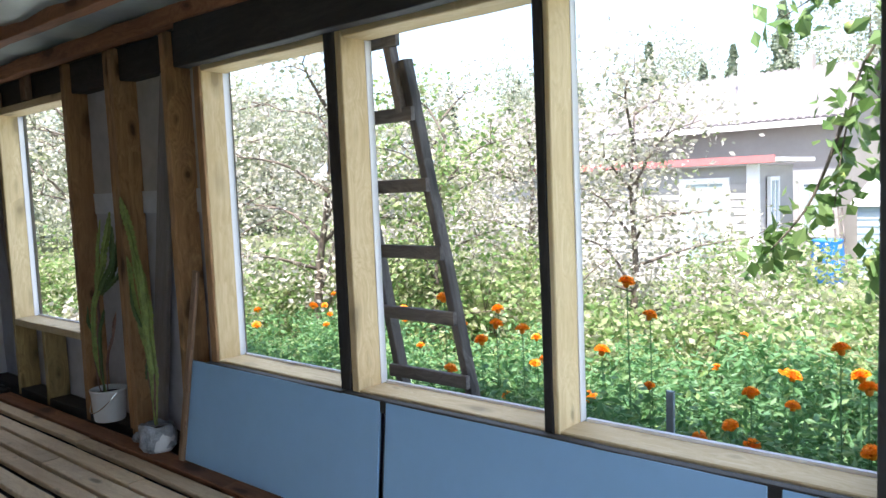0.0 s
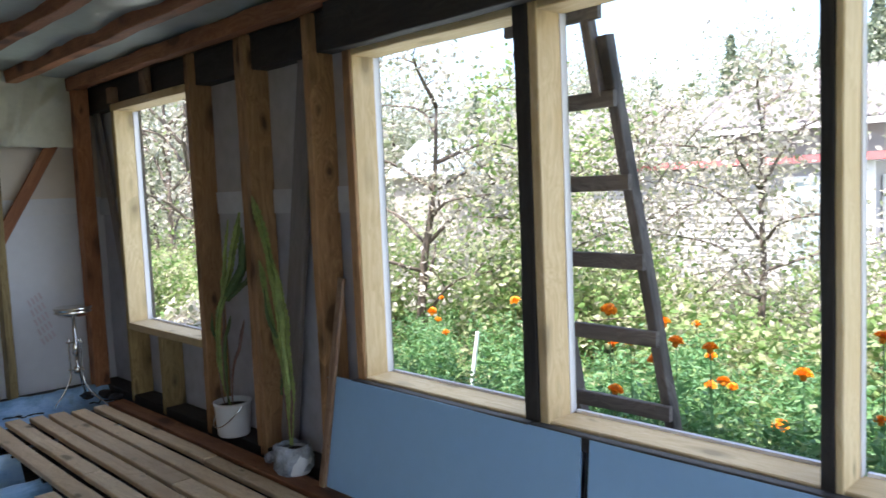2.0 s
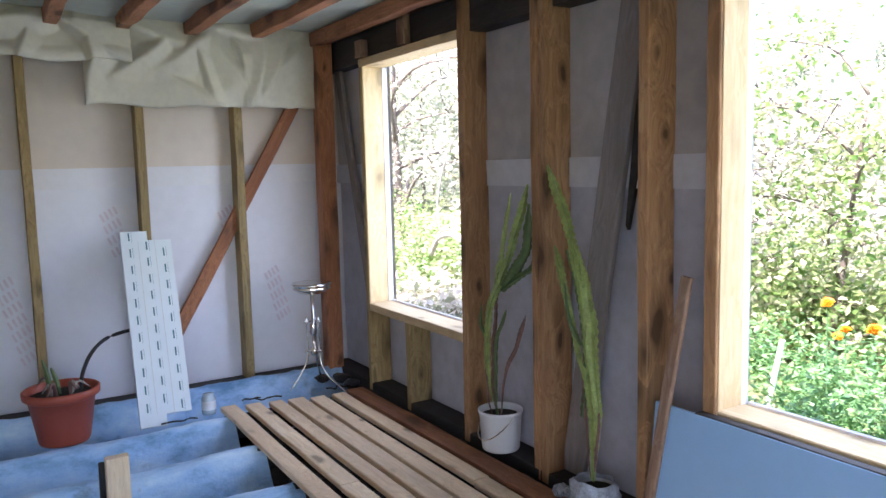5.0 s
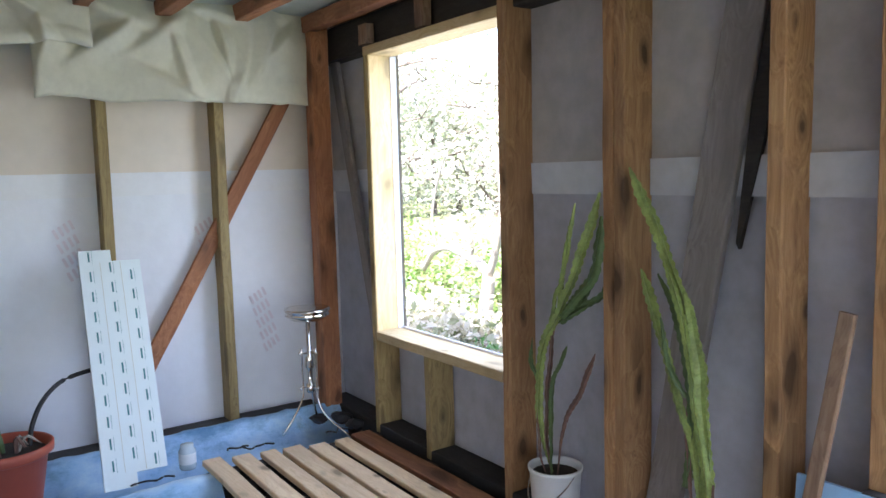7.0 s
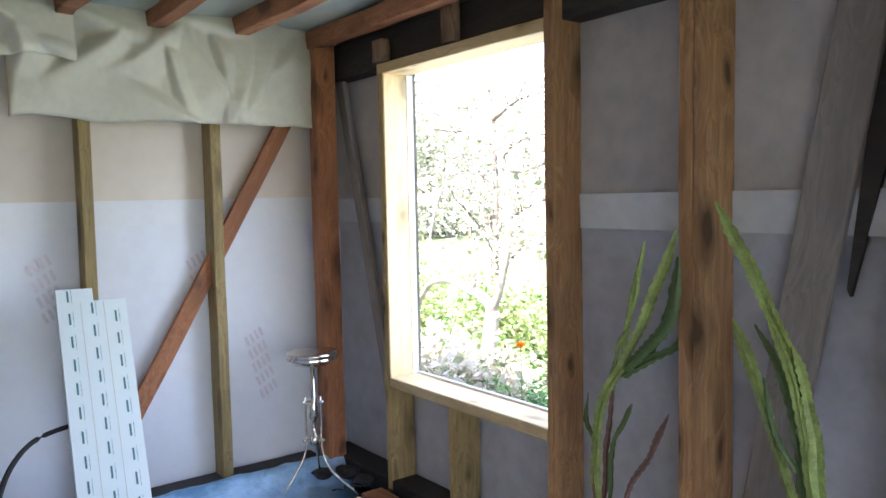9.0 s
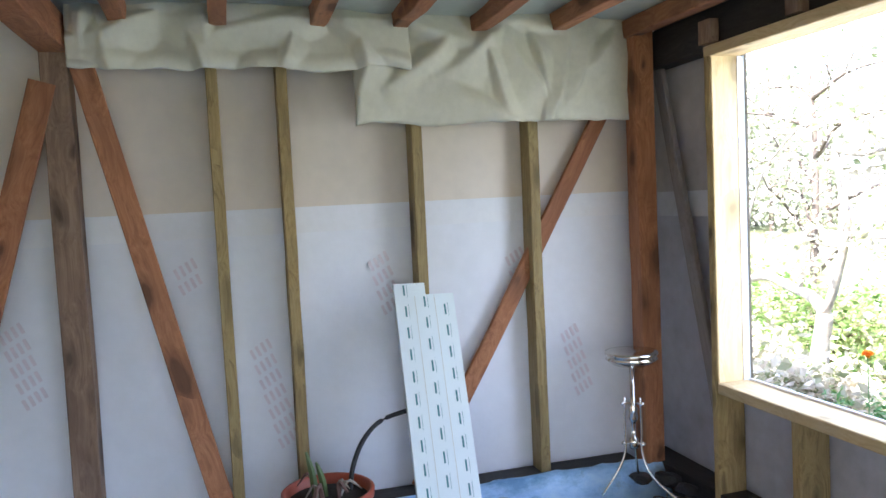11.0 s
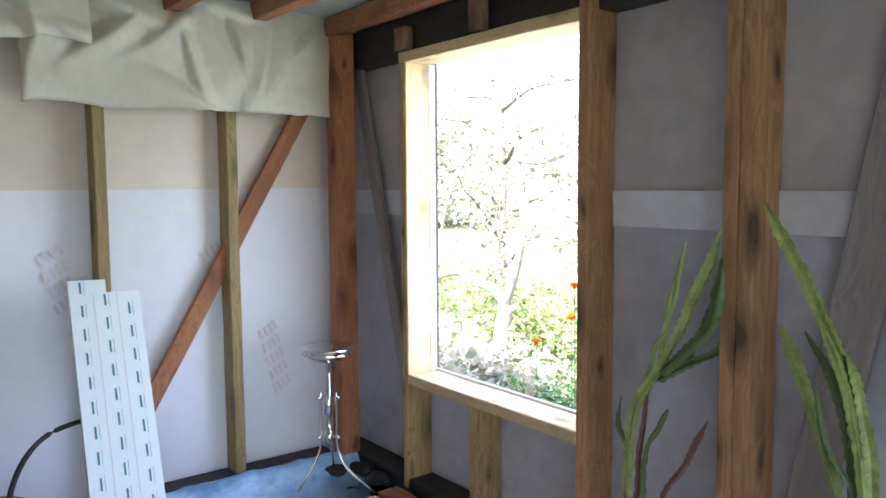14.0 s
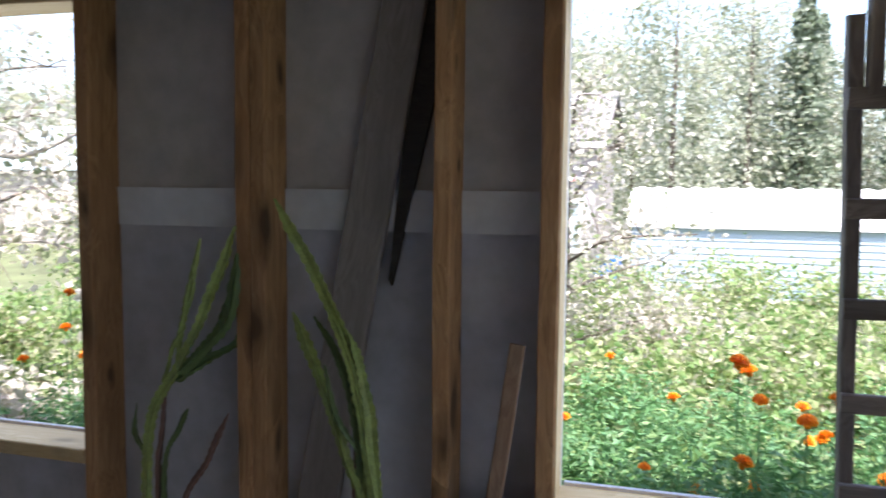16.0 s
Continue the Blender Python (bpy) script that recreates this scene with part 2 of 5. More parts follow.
# ---- building helpers ----
def part(name, bm, material, parent=None, label="", matrix=None, smooth=False):
    me = bpy.data.meshes.new(name)
    if isinstance(bm, bmesh.types.BMesh):
        bmesh.ops.recalc_face_normals(bm, faces=bm.faces)
        bm.to_mesh(me)
        bm.free()
    else:
        me.from_pydata(*bm)
    me.materials.append(material)
    if smooth:
        me.polygons.foreach_set("use_smooth", [True] * len(me.polygons))
    ob = new(name, me)
    if matrix is not None:
        ob.matrix_world = matrix
    if parent:
        ob.parent = parent
        ob.matrix_parent_inverse = base_of(parent).inverted()
    return tagged(ob, label)


def base_of(ob):
    return base_of(ob.parent) @ ob.matrix_parent_inverse @ ob.matrix_basis if ob.parent else ob.matrix_basis.copy()


def thing(name, label, category, x=0, y=0, z=0, group="", kind=""):
    ob = new(name)
    ob.location = (x, y, z)
    ob.empty_display_size = 0.1
    return tagged(ob, label, category, group, kind)


def box(x0, x1, y0, y1, z0, z1, bevel=0.0):
    bm = bmesh.new()
    bmesh.ops.create_cube(bm, size=1)
    bmesh.ops.transform(bm, verts=bm.verts, matrix=Matrix.Translation(((x0 + x1) / 2, (y0 + y1) / 2, (z0 + z1) / 2)) @ Matrix.Diagonal((x1 - x0, y1 - y0, z1 - z0, 1)))
    if bevel:
        bmesh.ops.bevel(bm, geom=bm.edges, offset=bevel, segments=1, affect="EDGES")
    return bm


def beam(name, a, b, w, h, material, parent=None, label="", side=(0, 1, 0), wobble=0.002, seed=0):
    """A sawn timber from a to b, w wide along side and h deep, with eased, slightly uneven edges. Its own x is its length."""
    a, b = Vector(a), Vector(b)
    ax = (b - a).normalized()
    sd = Vector(side)
    sd = (sd - ax * sd.dot(ax)).normalized()
    up = ax.cross(sd)
    length, c = (b - a).length, 0.004
    n = max(2, int(length / 0.25))
    rng = random.Random(hash((round(a.x, 3), round(a.y, 3), round(b.z, 3), seed)))
    verts, faces = [], []
    for i in range(n + 1):
        x = length * i / n
        oy, oz = rng.uniform(-wobble, wobble), rng.uniform(-wobble, wobble)
        W, H = w / 2, h / 2
        for y, z in ((-W + c, -H), (W - c, -H), (W, -H + c), (W, H - c), (W - c, H), (-W + c, H), (-W, H - c), (-W, -H + c)):
            verts.append((x, y + oy, z + oz))
    for i in range(n):
        for j in range(8):
            k = (j + 1) % 8
            faces.append((i * 8 + j, i * 8 + k, i * 8 + 8 + k, i * 8 + 8 + j))
    faces += [tuple(range(7, -1, -1)), tuple(n * 8 + j for j in range(8))]
    m = Matrix((ax, sd, up)).transposed().to_4x4()
    m.translation = a
    return part(name, (verts, [], faces), material, parent, label, m)


def tube_data(points, radii, sides=8, wing=0.0, closed=True):
    """Ring-swept tube; wing > 0 gives it three winged, notched ribs."""
    verts, faces = [], []
    pts = [Vector(p) for p in points]
    for i, p in enumerate(pts):
        d = (pts[min(i + 1, len(pts) - 1)] - pts[max(i - 1, 0)]).normalized()
        u = d.orthogonal().normalized() if abs(d.y) > 0.9 else d.cross(Vector((0, 1, 0))).normalized()
        v = d.cross(u)
        for j in range(sides):
            a = 2 * math.pi * j / sides
            r = radii[i]
            if wing:
                r *= (1.0 + (wing if i % 2 else wing * 0.75)) if j % 2 == 0 else 0.45
            verts.append(tuple(p + (u * math.cos(a) + v * math.sin(a)) * r))
    for i in range(len(pts) - 1):
        for j in range(sides):
            k = (j + 1) % sides
            faces.append((i * sides + j, i * sides + k, (i + 1) * sides + k, (i + 1) * sides + j))
    if closed:
        faces += [tuple(range(sides - 1, -1, -1)), tuple((len(pts) - 1) * sides + j for j in range(sides))]
    return verts, [], faces


def smooth_path(points, n):
    """n points on a Catmull-Rom curve through the points."""
    p = [Vector(q) for q in points]
    p = [2 * p[0] - p[1]] + p + [2 * p[-1] - p[-2]]
    out = []
    for i in range(n):
        s = (len(p) - 3) * i / (n - 1)
        k = min(int(s), len(p) - 4)
        t = s - k
        a, b, c, d = p[k:k + 4]
        out.append(0.5 * ((2 * b) + (c - a) * t + (2 * a - 5 * b + 4 * c - d) * t * t + (3 * b - a - 3 * c + d) * t ** 3))
    return out


def joined(*datas):
    verts, faces = [], []
    for v, _, f in datas:
        o = len(verts)
        verts += v
        faces += [tuple(i + o for i in q) for q in f]
    return verts, [], faces


def lathe(profile, sides=24):
    verts, faces = [], []
    for r, z in profile:
        for j in range(sides):
            a = 2 * math.pi * j / sides
            verts.append((r * math.cos(a), r * math.sin(a), z))
    for i in range(len(profile) - 1):
        for j in range(sides):
            k = (j + 1) % sides
            faces.append((i * sides + j, i * sides + k, (i + 1) * sides + k, (i + 1) * sides + j))
    return verts, [], faces


def leaves(centres, size, rng, stretch=1.7, droop=0.0, lie=0.6):
    """One small folded leaf at every centre."""
    c = np.asarray(centres, float)
    n = len(c)
    r = np.random.RandomState(rng.randrange(1 << 30))
    d = r.normal(size=(n, 3))
    d[:, 2] = d[:, 2] * lie - droop
    d /= np.linalg.norm(d, axis=1)[:, None]
    s = np.cross(d, r.normal(size=(n, 3)))
    s /= np.linalg.norm(s, axis=1)[:, None] + 1e-9
    nn = np.cross(d, s)
    k = (size * r.uniform(0.6, 1.3, n))[:, None]
    a, b = c - d * k * stretch / 2, c + d * k * stretch / 2
    m = c + nn * k * 0.12
    v = np.stack([a, m + s * k / 2, b, m - s * k / 2, ], 1).reshape(-1, 3)
    f = np.arange(4 * n).reshape(n, 4)
    return v.tolist(), [], f.tolist()


# ---- the timber room ----
YN, YO = 2.688, 2.845          # inner and outer faces of the window wall's studs
XB, XBO = -6.37, -6.50         # inner face of the back wall's studs, and the membrane behind them
SILL, HEAD = 0.606, 2.083
DECK = 0.06
ROOM_E, ROOM_S = 2.6, -1.6

wall_north = thing("wall_north", "open timber stud wall with glassless window openings", "wall", -2, YN, 0, kind="structure")
wall_west = thing("wall_west", "timber stud wall lined with pale wind membrane", "wall", XB, 1, 0, kind="structure")
wall_south = thing("wall_south", "unseen side of the timber frame, partly boarded to hold back light", "wall", -2, ROOM_S, 0, kind="structure")
wall_east = thing("wall_east", "open end of the timber frame with posts", "wall", ROOM_E, 1, 0, kind="structure")


def north_stud(x0, x1, z0, z1, material=M_STUD, name="stud", y0=YN, y1=YO - 0.01):
    return beam(name, ((x0 + x1) / 2, (y0 + y1) / 2, z0), ((x0 + x1) / 2, (y0 + y1) / 2, z1), x1 - x0, y1 - y0, material, wall_north, side=(1, 0, 0))


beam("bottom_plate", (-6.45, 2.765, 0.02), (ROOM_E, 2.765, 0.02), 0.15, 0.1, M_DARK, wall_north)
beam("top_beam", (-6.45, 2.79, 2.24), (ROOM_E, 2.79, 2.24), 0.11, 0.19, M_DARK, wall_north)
# around the small window
north_stud(-5.80, -5.755, 0.02, 2.14, M_TREATED)
beam("window_jamb", (-5.7525, 2.767, 0.60), (-5.7525, 2.767, 2.107), 0.005, 0.152, M_PALE, wall_north, "pale pine reveal board", side=(1, 0, 0), wobble=0)
north_stud(-4.645, -4.59, 0.02, 2.33, M_STUD)
north_stud(-5.28, -5.23, 0.02, 0.55, M_TREATED)
north_stud(-4.052, -4.0, 0.02, 2.33)
north_stud(-3.998, -3.947, 0.02, 2.33)
north_stud(-3.405, -3.352, 0.02, 2.33)
north_stud(-3.095, -3.04, 0.02, 2.33)
beam("window_sill", (-5.75, 2.767, 0.575), (-4.645, 2.767, 0.575), 0.165, 0.05, M_PALE, wall_north, "pale pine sill board")
beam("window_head", (-5.80, 2.767, 2.132), (-4.645, 2.767, 2.132), 0.16, 0.05, M_PALE, wall_north, "pale pine head board")
beam("block", (-5.775, 2.70, 2.165), (-5.775, 2.70, 2.27), 0.09, 0.05, M_BRACE, wall_north, side=(1, 0, 0))
beam("block", (-5.22, 2.70, 2.165), (-5.22, 2.70, 2.34), 0.08, 0.05, M_BRACE, wall_north, side=(1, 0, 0))
# the run of large windows: pale boards line the reveals, near-black colour gives room-facing timbers their unlit side
for x0, x1 in ((-3.04, -2.08), (-1.975, -1.034), (-0.974, -0.02)):
    beam("window_sill", (x0, 2.775, SILL - 0.022), (x1, 2.775, SILL - 0.022), 0.15, 0.045, M_PALE, wall_north, "pale pine sill board")
    beam("window_head", (x0, 2.775, HEAD + 0.022), (x1, 2.775, HEAD + 0.022), 0.15, 0.045, M_PALE, wall_north, "pale pine head board")
    beam("sill_rail", (x0 - 0.05, 2.668, SILL - 0.033), (x1 + 0.05, 2.668, SILL - 0.033), 0.04, 0.055, M_DARK, wall_north)
    beam("cripple_stud", (x0 + 0.47, 2.77, 0.02), (x0 + 0.47, 2.77, SILL - 0.05), 0.05, 0.14, M_STUD, wall_north, side=(1, 0, 0))
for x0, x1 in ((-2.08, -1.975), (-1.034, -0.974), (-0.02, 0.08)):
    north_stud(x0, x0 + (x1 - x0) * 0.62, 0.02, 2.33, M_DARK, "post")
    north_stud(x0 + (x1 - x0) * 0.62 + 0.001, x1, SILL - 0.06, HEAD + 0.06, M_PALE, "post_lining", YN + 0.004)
for x in (0.7, 1.3, 1.9, 2.5):
    north_stud(x, x + 0.05, 0.02, 2.33)
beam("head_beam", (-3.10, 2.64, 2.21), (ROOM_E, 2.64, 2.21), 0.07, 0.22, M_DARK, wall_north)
beam("window_jamb", (-3.0385, 2.775, SILL), (-3.0385, 2.775, HEAD), 0.004, 0.148, M_PALE, wall_north, side=(1, 0, 0), wobble=0)
for x0, x1, z0, z1 in ((-5.75, -4.645, 0.6, 2.107), (-3.04, -2.08, SILL, HEAD), (-1.975, -1.034, SILL, HEAD), (-0.974, -0.02, SILL, HEAD)):
    win = thing("window_1", "unglazed window opening with a thin white edge strip", "window", (x0 + x1) / 2, YO, z0, kind="structure")
    part("edge_strip", box(x0 - 0.006, x0 + 0.004, YO - 0.018, YO + 0.018, z0, z1), M_TRIM, win)
    part("edge_strip", box(x0 + 0.012, x1, YO + 0.004, YO + 0.022, z0 - 0.004, z0 + 0.010), M_TRIM, win)
# diagonal braces, greyed to look like shadows showing through the membrane
beam("brace", (-3.50, 2.80, 2.25), (-3.90, 2.80, 0.05), 0.14, 0.03, M_VEIL, wall_north, side=(1, 0, 0))
# near-black sliver shaped as the shadow along the brace
wedge = [(-3.47, 2.25), (-3.405, 2.25), (-3.41, 1.9), (-3.575, 1.2), (-3.585, 1.22)]
part("brace_wedge", ([(x, y, z) for y in (2.806, 2.826) for x, z in wedge], [], [(0, 1, 2, 3, 4), (9, 8, 7, 6, 5)] + [(i, i + 5, (i + 1) % 5 + 5, (i + 1) % 5) for i in range(5)]), M_DARK, wall_north, "dark tapering shape for the shadow beside the brace")
beam("brace", (-6.34, 2.79, 2.16), (-5.87, 2.79, 0.35), 0.08, 0.03, M_VEIL, wall_north, side=(1, 0, 0))


def sheet(name, origin, u, v, nu, nv, depth, material, parent=None, seed=0, label="", freq=3.0):
    """A wrinkled sheet spanned by u and v from origin, waving by depth along its normal."""
    origin, u, v = Vector(origin), Vector(u), Vector(v)
    nrm = u.cross(v).normalized()
    verts, faces = [], []
    for i in range(nu + 1):
        for j in range(nv + 1):
            p = origin + u * (i / nu) + v * (j / nv)
            w = noise.noise(p * freq + Vector((seed, seed * 2.3, 0))) + 0.5 * noise.noise(p * freq * 2.7 + Vector((0, seed, 5)))
            verts.append(tuple(p + nrm * depth * w))
    for i in range(nu):
        for j in range(nv):
            a = i * (nv + 1) + j
            faces.append((a, a + nv + 1, a + nv + 2, a + 1))
    return part(name, (verts, [], faces), material, parent, label, smooth=True)


def north_sheet(x0, x1, z0, z1, material, name="membrane", y=YO + 0.002):
    sheet(name, (x0, y, z0), (x1 - x0, 0, 0), (0, 0, z1 - z0), max(2, int((x1 - x0) / 0.06)), max(2, int((z1 - z0) / 0.1)), 0.009, material, wall_north, 1)


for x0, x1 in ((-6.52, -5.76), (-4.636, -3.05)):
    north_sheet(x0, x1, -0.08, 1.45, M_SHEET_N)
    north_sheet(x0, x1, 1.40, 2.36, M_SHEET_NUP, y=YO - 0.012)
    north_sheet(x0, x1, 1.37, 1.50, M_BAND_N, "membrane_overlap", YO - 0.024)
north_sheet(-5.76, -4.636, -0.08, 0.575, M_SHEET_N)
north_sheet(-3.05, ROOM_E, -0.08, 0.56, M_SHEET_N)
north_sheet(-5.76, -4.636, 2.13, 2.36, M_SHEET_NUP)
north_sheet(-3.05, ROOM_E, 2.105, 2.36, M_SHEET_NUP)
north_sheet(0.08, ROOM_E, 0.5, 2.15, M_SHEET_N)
# unseen outer boards, added to keep light from coming through the membrane
for x0, x1, z0, z1 in ((-6.6, -5.77, -0.25, 2.45), (-4.62, -3.07, -0.25, 2.45), (-5.77, -4.62, -0.25, 0.56), (-3.07, 0.1, -0.25, 0.55), (0.1, ROOM_E, -0.25, 2.45)):
    part("cladding", box(x0, x1, YO + 0.03, YO + 0.05, z0, z1), M_ROOFIN, wall_north)


# ---- back wall ----
def west_stud(y0, y1, z0=0.06, z1=2.33, material=M_TREATED):
    return beam("stud", (-6.43, (y0 + y1) / 2, z0), (-6.43, (y0 + y1) / 2, z1), y1 - y0, 0.12, material, wall_west, side=(0, 1, 0))


for y0, y1 in ((0.487, 0.54), (0.80, 0.852), (1.432, 1.485), (2.045, 2.10), (-0.75, -0.70), (-1.30, -1.25)):
    west_stud(y0, y1)
west_stud(-0.19, -0.075, material=M_BRACE)
beam("corner_post", (-6.31, 2.655, 0.03), (-6.31, 2.655, 2.33), 0.11, 0.11, M_RED, wall_west, "reddish corner post")
beam("bottom_plate", (-6.42, ROOM_S, 0.03), (-6.42, 2.6, 0.03), 0.14, 0.06, M_DARK, wall_west, side=(1, 0, 0))
beam("brace", (-6.435, 2.68, 2.25), (-6.435, 1.40, 0.06), 0.085, 0.03, M_RED, wall_west)
beam("brace", (-6.375, -0.03, 2.20), (-6.375, 0.46, 0.07), 0.10, 0.03, M_RED, wall_west)
beam("brace", (-6.375, -0.18, 2.10), (-6.375, -0.62, 0.6), 0.11, 0.03, M_RED, wall_west)
sheet("membrane", (XBO, ROOM_S, 0.0), (0, 4.5, 0), (0, 0, 1.39), 80, 14, 0.006, M_SHEET, wall_west, 2)
sheet("membrane", (XBO, ROOM_S, 1.51), (0, 4.5, 0), (0, 0, 0.97), 80, 10, 0.006, M_SHEET_UP, wall_west, 2)
sheet("membrane_overlap", (XBO + 0.002, ROOM_S, 1.387), (0, 4.5, 0), (0, 0, 0.126), 80, 3, 0.006, M_BAND, wall_west, 2)
# upright unseen boards added behind the membrane to block and stripe its backlight
board_rng = random.Random(14)
y = ROOM_S
while y < 2.85:
    w = board_rng.uniform(0.10, 0.16)
    part("outer_board", box(-6.60, -6.575, y, y + w, 0.0, 2.47), M_ROOFIN, wall_west)
    y += w + (0.07 if 1.55 < y < 1.75 else 0.002 if y < 0.75 else board_rng.choice((0.004, 0.012, 0.025)))
# faint red print on the membrane, unreadable, as bars
for y, z, n in ((0.62, 0.55, 7), (0.30, 1.15, 2), (1.22, 1.05, 4), (2.25, 0.55, 5), (1.95, 1.1, 2), (-0.45, 0.8, 5)):
    for i in range(n):
        for q in range(4):
            part("print_bar", box(-0.0015, 0.0015, -0.0075, 0.0075, -0.026, 0.026), M_PRINT, wall_west, matrix=pose(XBO + 0.014, y + 0.018 * i + 0.026 * q, z + 0.075 * (n / 2 - i) + 0.016 * q, 24))


# the folded membrane hanging from the ceiling at the back wall
def flap(name, y0, y1, z_top, z_bot, x, seed, label):
    """Creases fan out from the points where the membrane is pinned at its top, and the hem rolls outwards."""
    nu, nv = 170, 34
    rr = random.Random(seed)
    pins = [(y0 + (y1 - y0) * (k + rr.uniform(0.1, 0.9)) / 4, z_top + rr.uniform(-0.03, 0.05), rr.random(), rr.uniform(1.8, 2.8)) for k in range(4)]
    pins += [(rr.uniform(y0, y1), z_bot - rr.uniform(0.02, 0.12), rr.random(), rr.uniform(1.4, 2.0)) for k in range(2)]
    verts, faces = [], []
    for i in range(nu + 1):
        y = y0 + (y1 - y0) * i / nu
        hem = 0.024 * noise.noise(Vector((y * 3.5, seed, 0))) + 0.010 * noise.noise(Vector((y * 11, seed, 3)))
        for j in range(nv + 1):
            s = j / nv
            z = z_top + (z_bot + hem - z_top) * s
            fold = 0.0
            for py, pz, phase, count in pins:
                dy, dz = y - py, z - pz
                d = math.hypot(dy, dz) + 0.03
                wave = (math.atan2(dy, -dz) * count / math.pi + phase + 0.10 * noise.noise(Vector((y * 3, z * 3, seed)))) % 1.0
                tri = wave / 0.25 if wave < 0.25 else (1 - wave) / 0.75
                fold = max(fold, tri * min(0.09, d * 0.36) - 0.085 * d)
            roll = 0.012 * math.sin(math.pi * max(0.0, s - 0.72) / 0.28) if s > 0.72 else 0.0
            verts.append((x + 0.02 + 1.35 * fold * min(1, 0.3 + 3 * s) + roll + 0.004 * noise.noise(Vector((y * 14, z * 14, seed))), y, z))
    for i in range(nu):
        for j in range(nv):
            a = i * (nv + 1) + j
            faces.append((a, a + nv + 1, a + nv + 2, a + 1))
    ob = part(name, (verts, [], faces), M_FLAP, None, label, smooth=True)
    so = ob.modifiers.new("thickness", "SOLIDIFY")
    so.thickness = 0.003
    return tagged(ob, category="membrane")


flap("membrane_flap", 1.15, 2.66, 2.43, 1.885, XB + 0.005, 3, "wrinkled grey-green membrane hanging off the ceiling edge")
flap("membrane_flap", -0.06, 1.42, 2.43, 2.135, XB + 0.045, 8, "narrow strip of grey-green membrane folded over the wall top")

# ---- ceiling ----
ceiling = sheet("ceiling", (-6.55, ROOM_S, 2.41), (ROOM_E + 6.55, 0, 0), (0, 2.85 - ROOM_S, 0), 90, 46, 0.03, M_CEIL, None, 5, "sagging grey-green membrane above the rafters", 2.2)
tagged(ceiling, category="ceiling", kind="structure")
for i, y in enumerate((0.15, 0.56, 0.99, 1.385, 1.785, 2.205, 2.615, -0.55, -0.95, -1.35)):
    tagged(beam("rafter", (-6.45, y, 2.375 - 0.02 * (y > 2.5)), (ROOM_E, y + 0.02, 2.375 - 0.02 * (y > 2.5)), 0.075, 0.09, M_RED, None, "reddish-brown rough-sawn rafter under the membrane", wobble=0.006), category="rafter", group="ceiling rafters", kind="structure")
tagged(beam("cross_beam", (-6.45, -0.13, 2.30), (ROOM_E, -0.13, 2.30), 0.12, 0.15, M_RED, None, "heavy reddish beam along the room"), category="beam", kind="structure")
roof = part("roof", box(-6.9, ROOM_E + 0.3, ROOM_S - 1.2, 3.1, 2.47, 2.55), M_ROOFIN)
tagged(roof, "boarded roof with a short eave", "roof", kind="structure")

# ---- other sides ----
for x in (-6.4, -4.2, -2.0, 0.2, 2.5):
    beam("post", (x, ROOM_S, -0.3), (x, ROOM_S, 2.4), 0.1, 0.1, M_STUD, wall_south, side=(1, 0, 0))
# boards out of view, added to cut the light from the south
for i in range(16):
    beam("board", (-6.4, ROOM_S - 0.06, 0.05 + 0.15 * i), (-0.4, ROOM_S - 0.06, 0.05 + 0.15 * i), 0.03, 0.146, M_DECK, wall_south)
beam("rail", (-6.4, ROOM_S, 2.36), (ROOM_E, ROOM_S, 2.36), 0.08, 0.12, M_DARK, wall_south)
for y in (ROOM_S, 0.4, 2.66):
    beam("post", (ROOM_E, y, -0.3), (ROOM_E, y, 2.4), 0.1, 0.1, M_STUD, wall_east, side=(1, 0, 0))
beam("rail", (ROOM_E, ROOM_S, 2.36), (ROOM_E, 2.66, 2.36), 0.08, 0.12, M_DARK, wall_east, side=(1, 0, 0))

# ---- floor: membrane over round joists, and loose boards ----
JOISTS = [-6.30 + 0.555 * i for i in range(17)]


def film_z(x, y):
    d = min(abs(x - j) for j in JOISTS)
    top = 0.015 - 0.5 * d * d / 0.09 if d < 0.09 else -0.03 - 0.165 * math.sin(1.5708 * min(1, (d - 0.09) / 0.15))
    crease = 0.010 * max(0.0, 1 - 7 * abs(noise.noise(Vector((x * 1.6, y * 3.4, 7))))) + 0.007 * max(0.0, 1 - 9 * abs(noise.noise(Vector((x * 5.0 + 3, y * 2.4, 2)))))
    return top + crease + 0.07 * math.exp(-((x + 6.28) / 0.07) ** 2) + 0.012 * noise.noise(Vector((x * 5, y * 2.2, 1))) + 0.006 * noise.noise(Vector((x * 14, y * 9, 4)))


nx, ny = 420, 150
fv = [(-6.44 + 9.0 * i / nx, ROOM_S + (2.70 - ROOM_S) * j / ny, 0) for i in range(nx + 1) for j in range(ny + 1)]
fv = [(x, y, film_z(x, y)) for x, y, _ in fv]
ff = [(i * (ny + 1) + j, (i + 1) * (ny + 1) + j, (i + 1) * (ny + 1) + j + 1, i * (ny + 1) + j + 1) for i in range(nx) for j in range(ny) if fv[i * (ny + 1) + j][1] < 1.74 or fv[i * (ny + 1) + j][0] < -5.83]
floor = part("floor", (fv, [], ff), M_FLOORFILM, smooth=True)
tagged(floor, "bluish membrane draped over the floor joists", "floor", kind="structure")
# dark plane and near-black joists make the shadow in the board gaps
tagged(part("subfloor", box(-6.6, ROOM_E, ROOM_S, 2.84, -0.27, -0.22), M_SOIL), "dark plane under the boards standing in for shade", "ground", kind="structure")
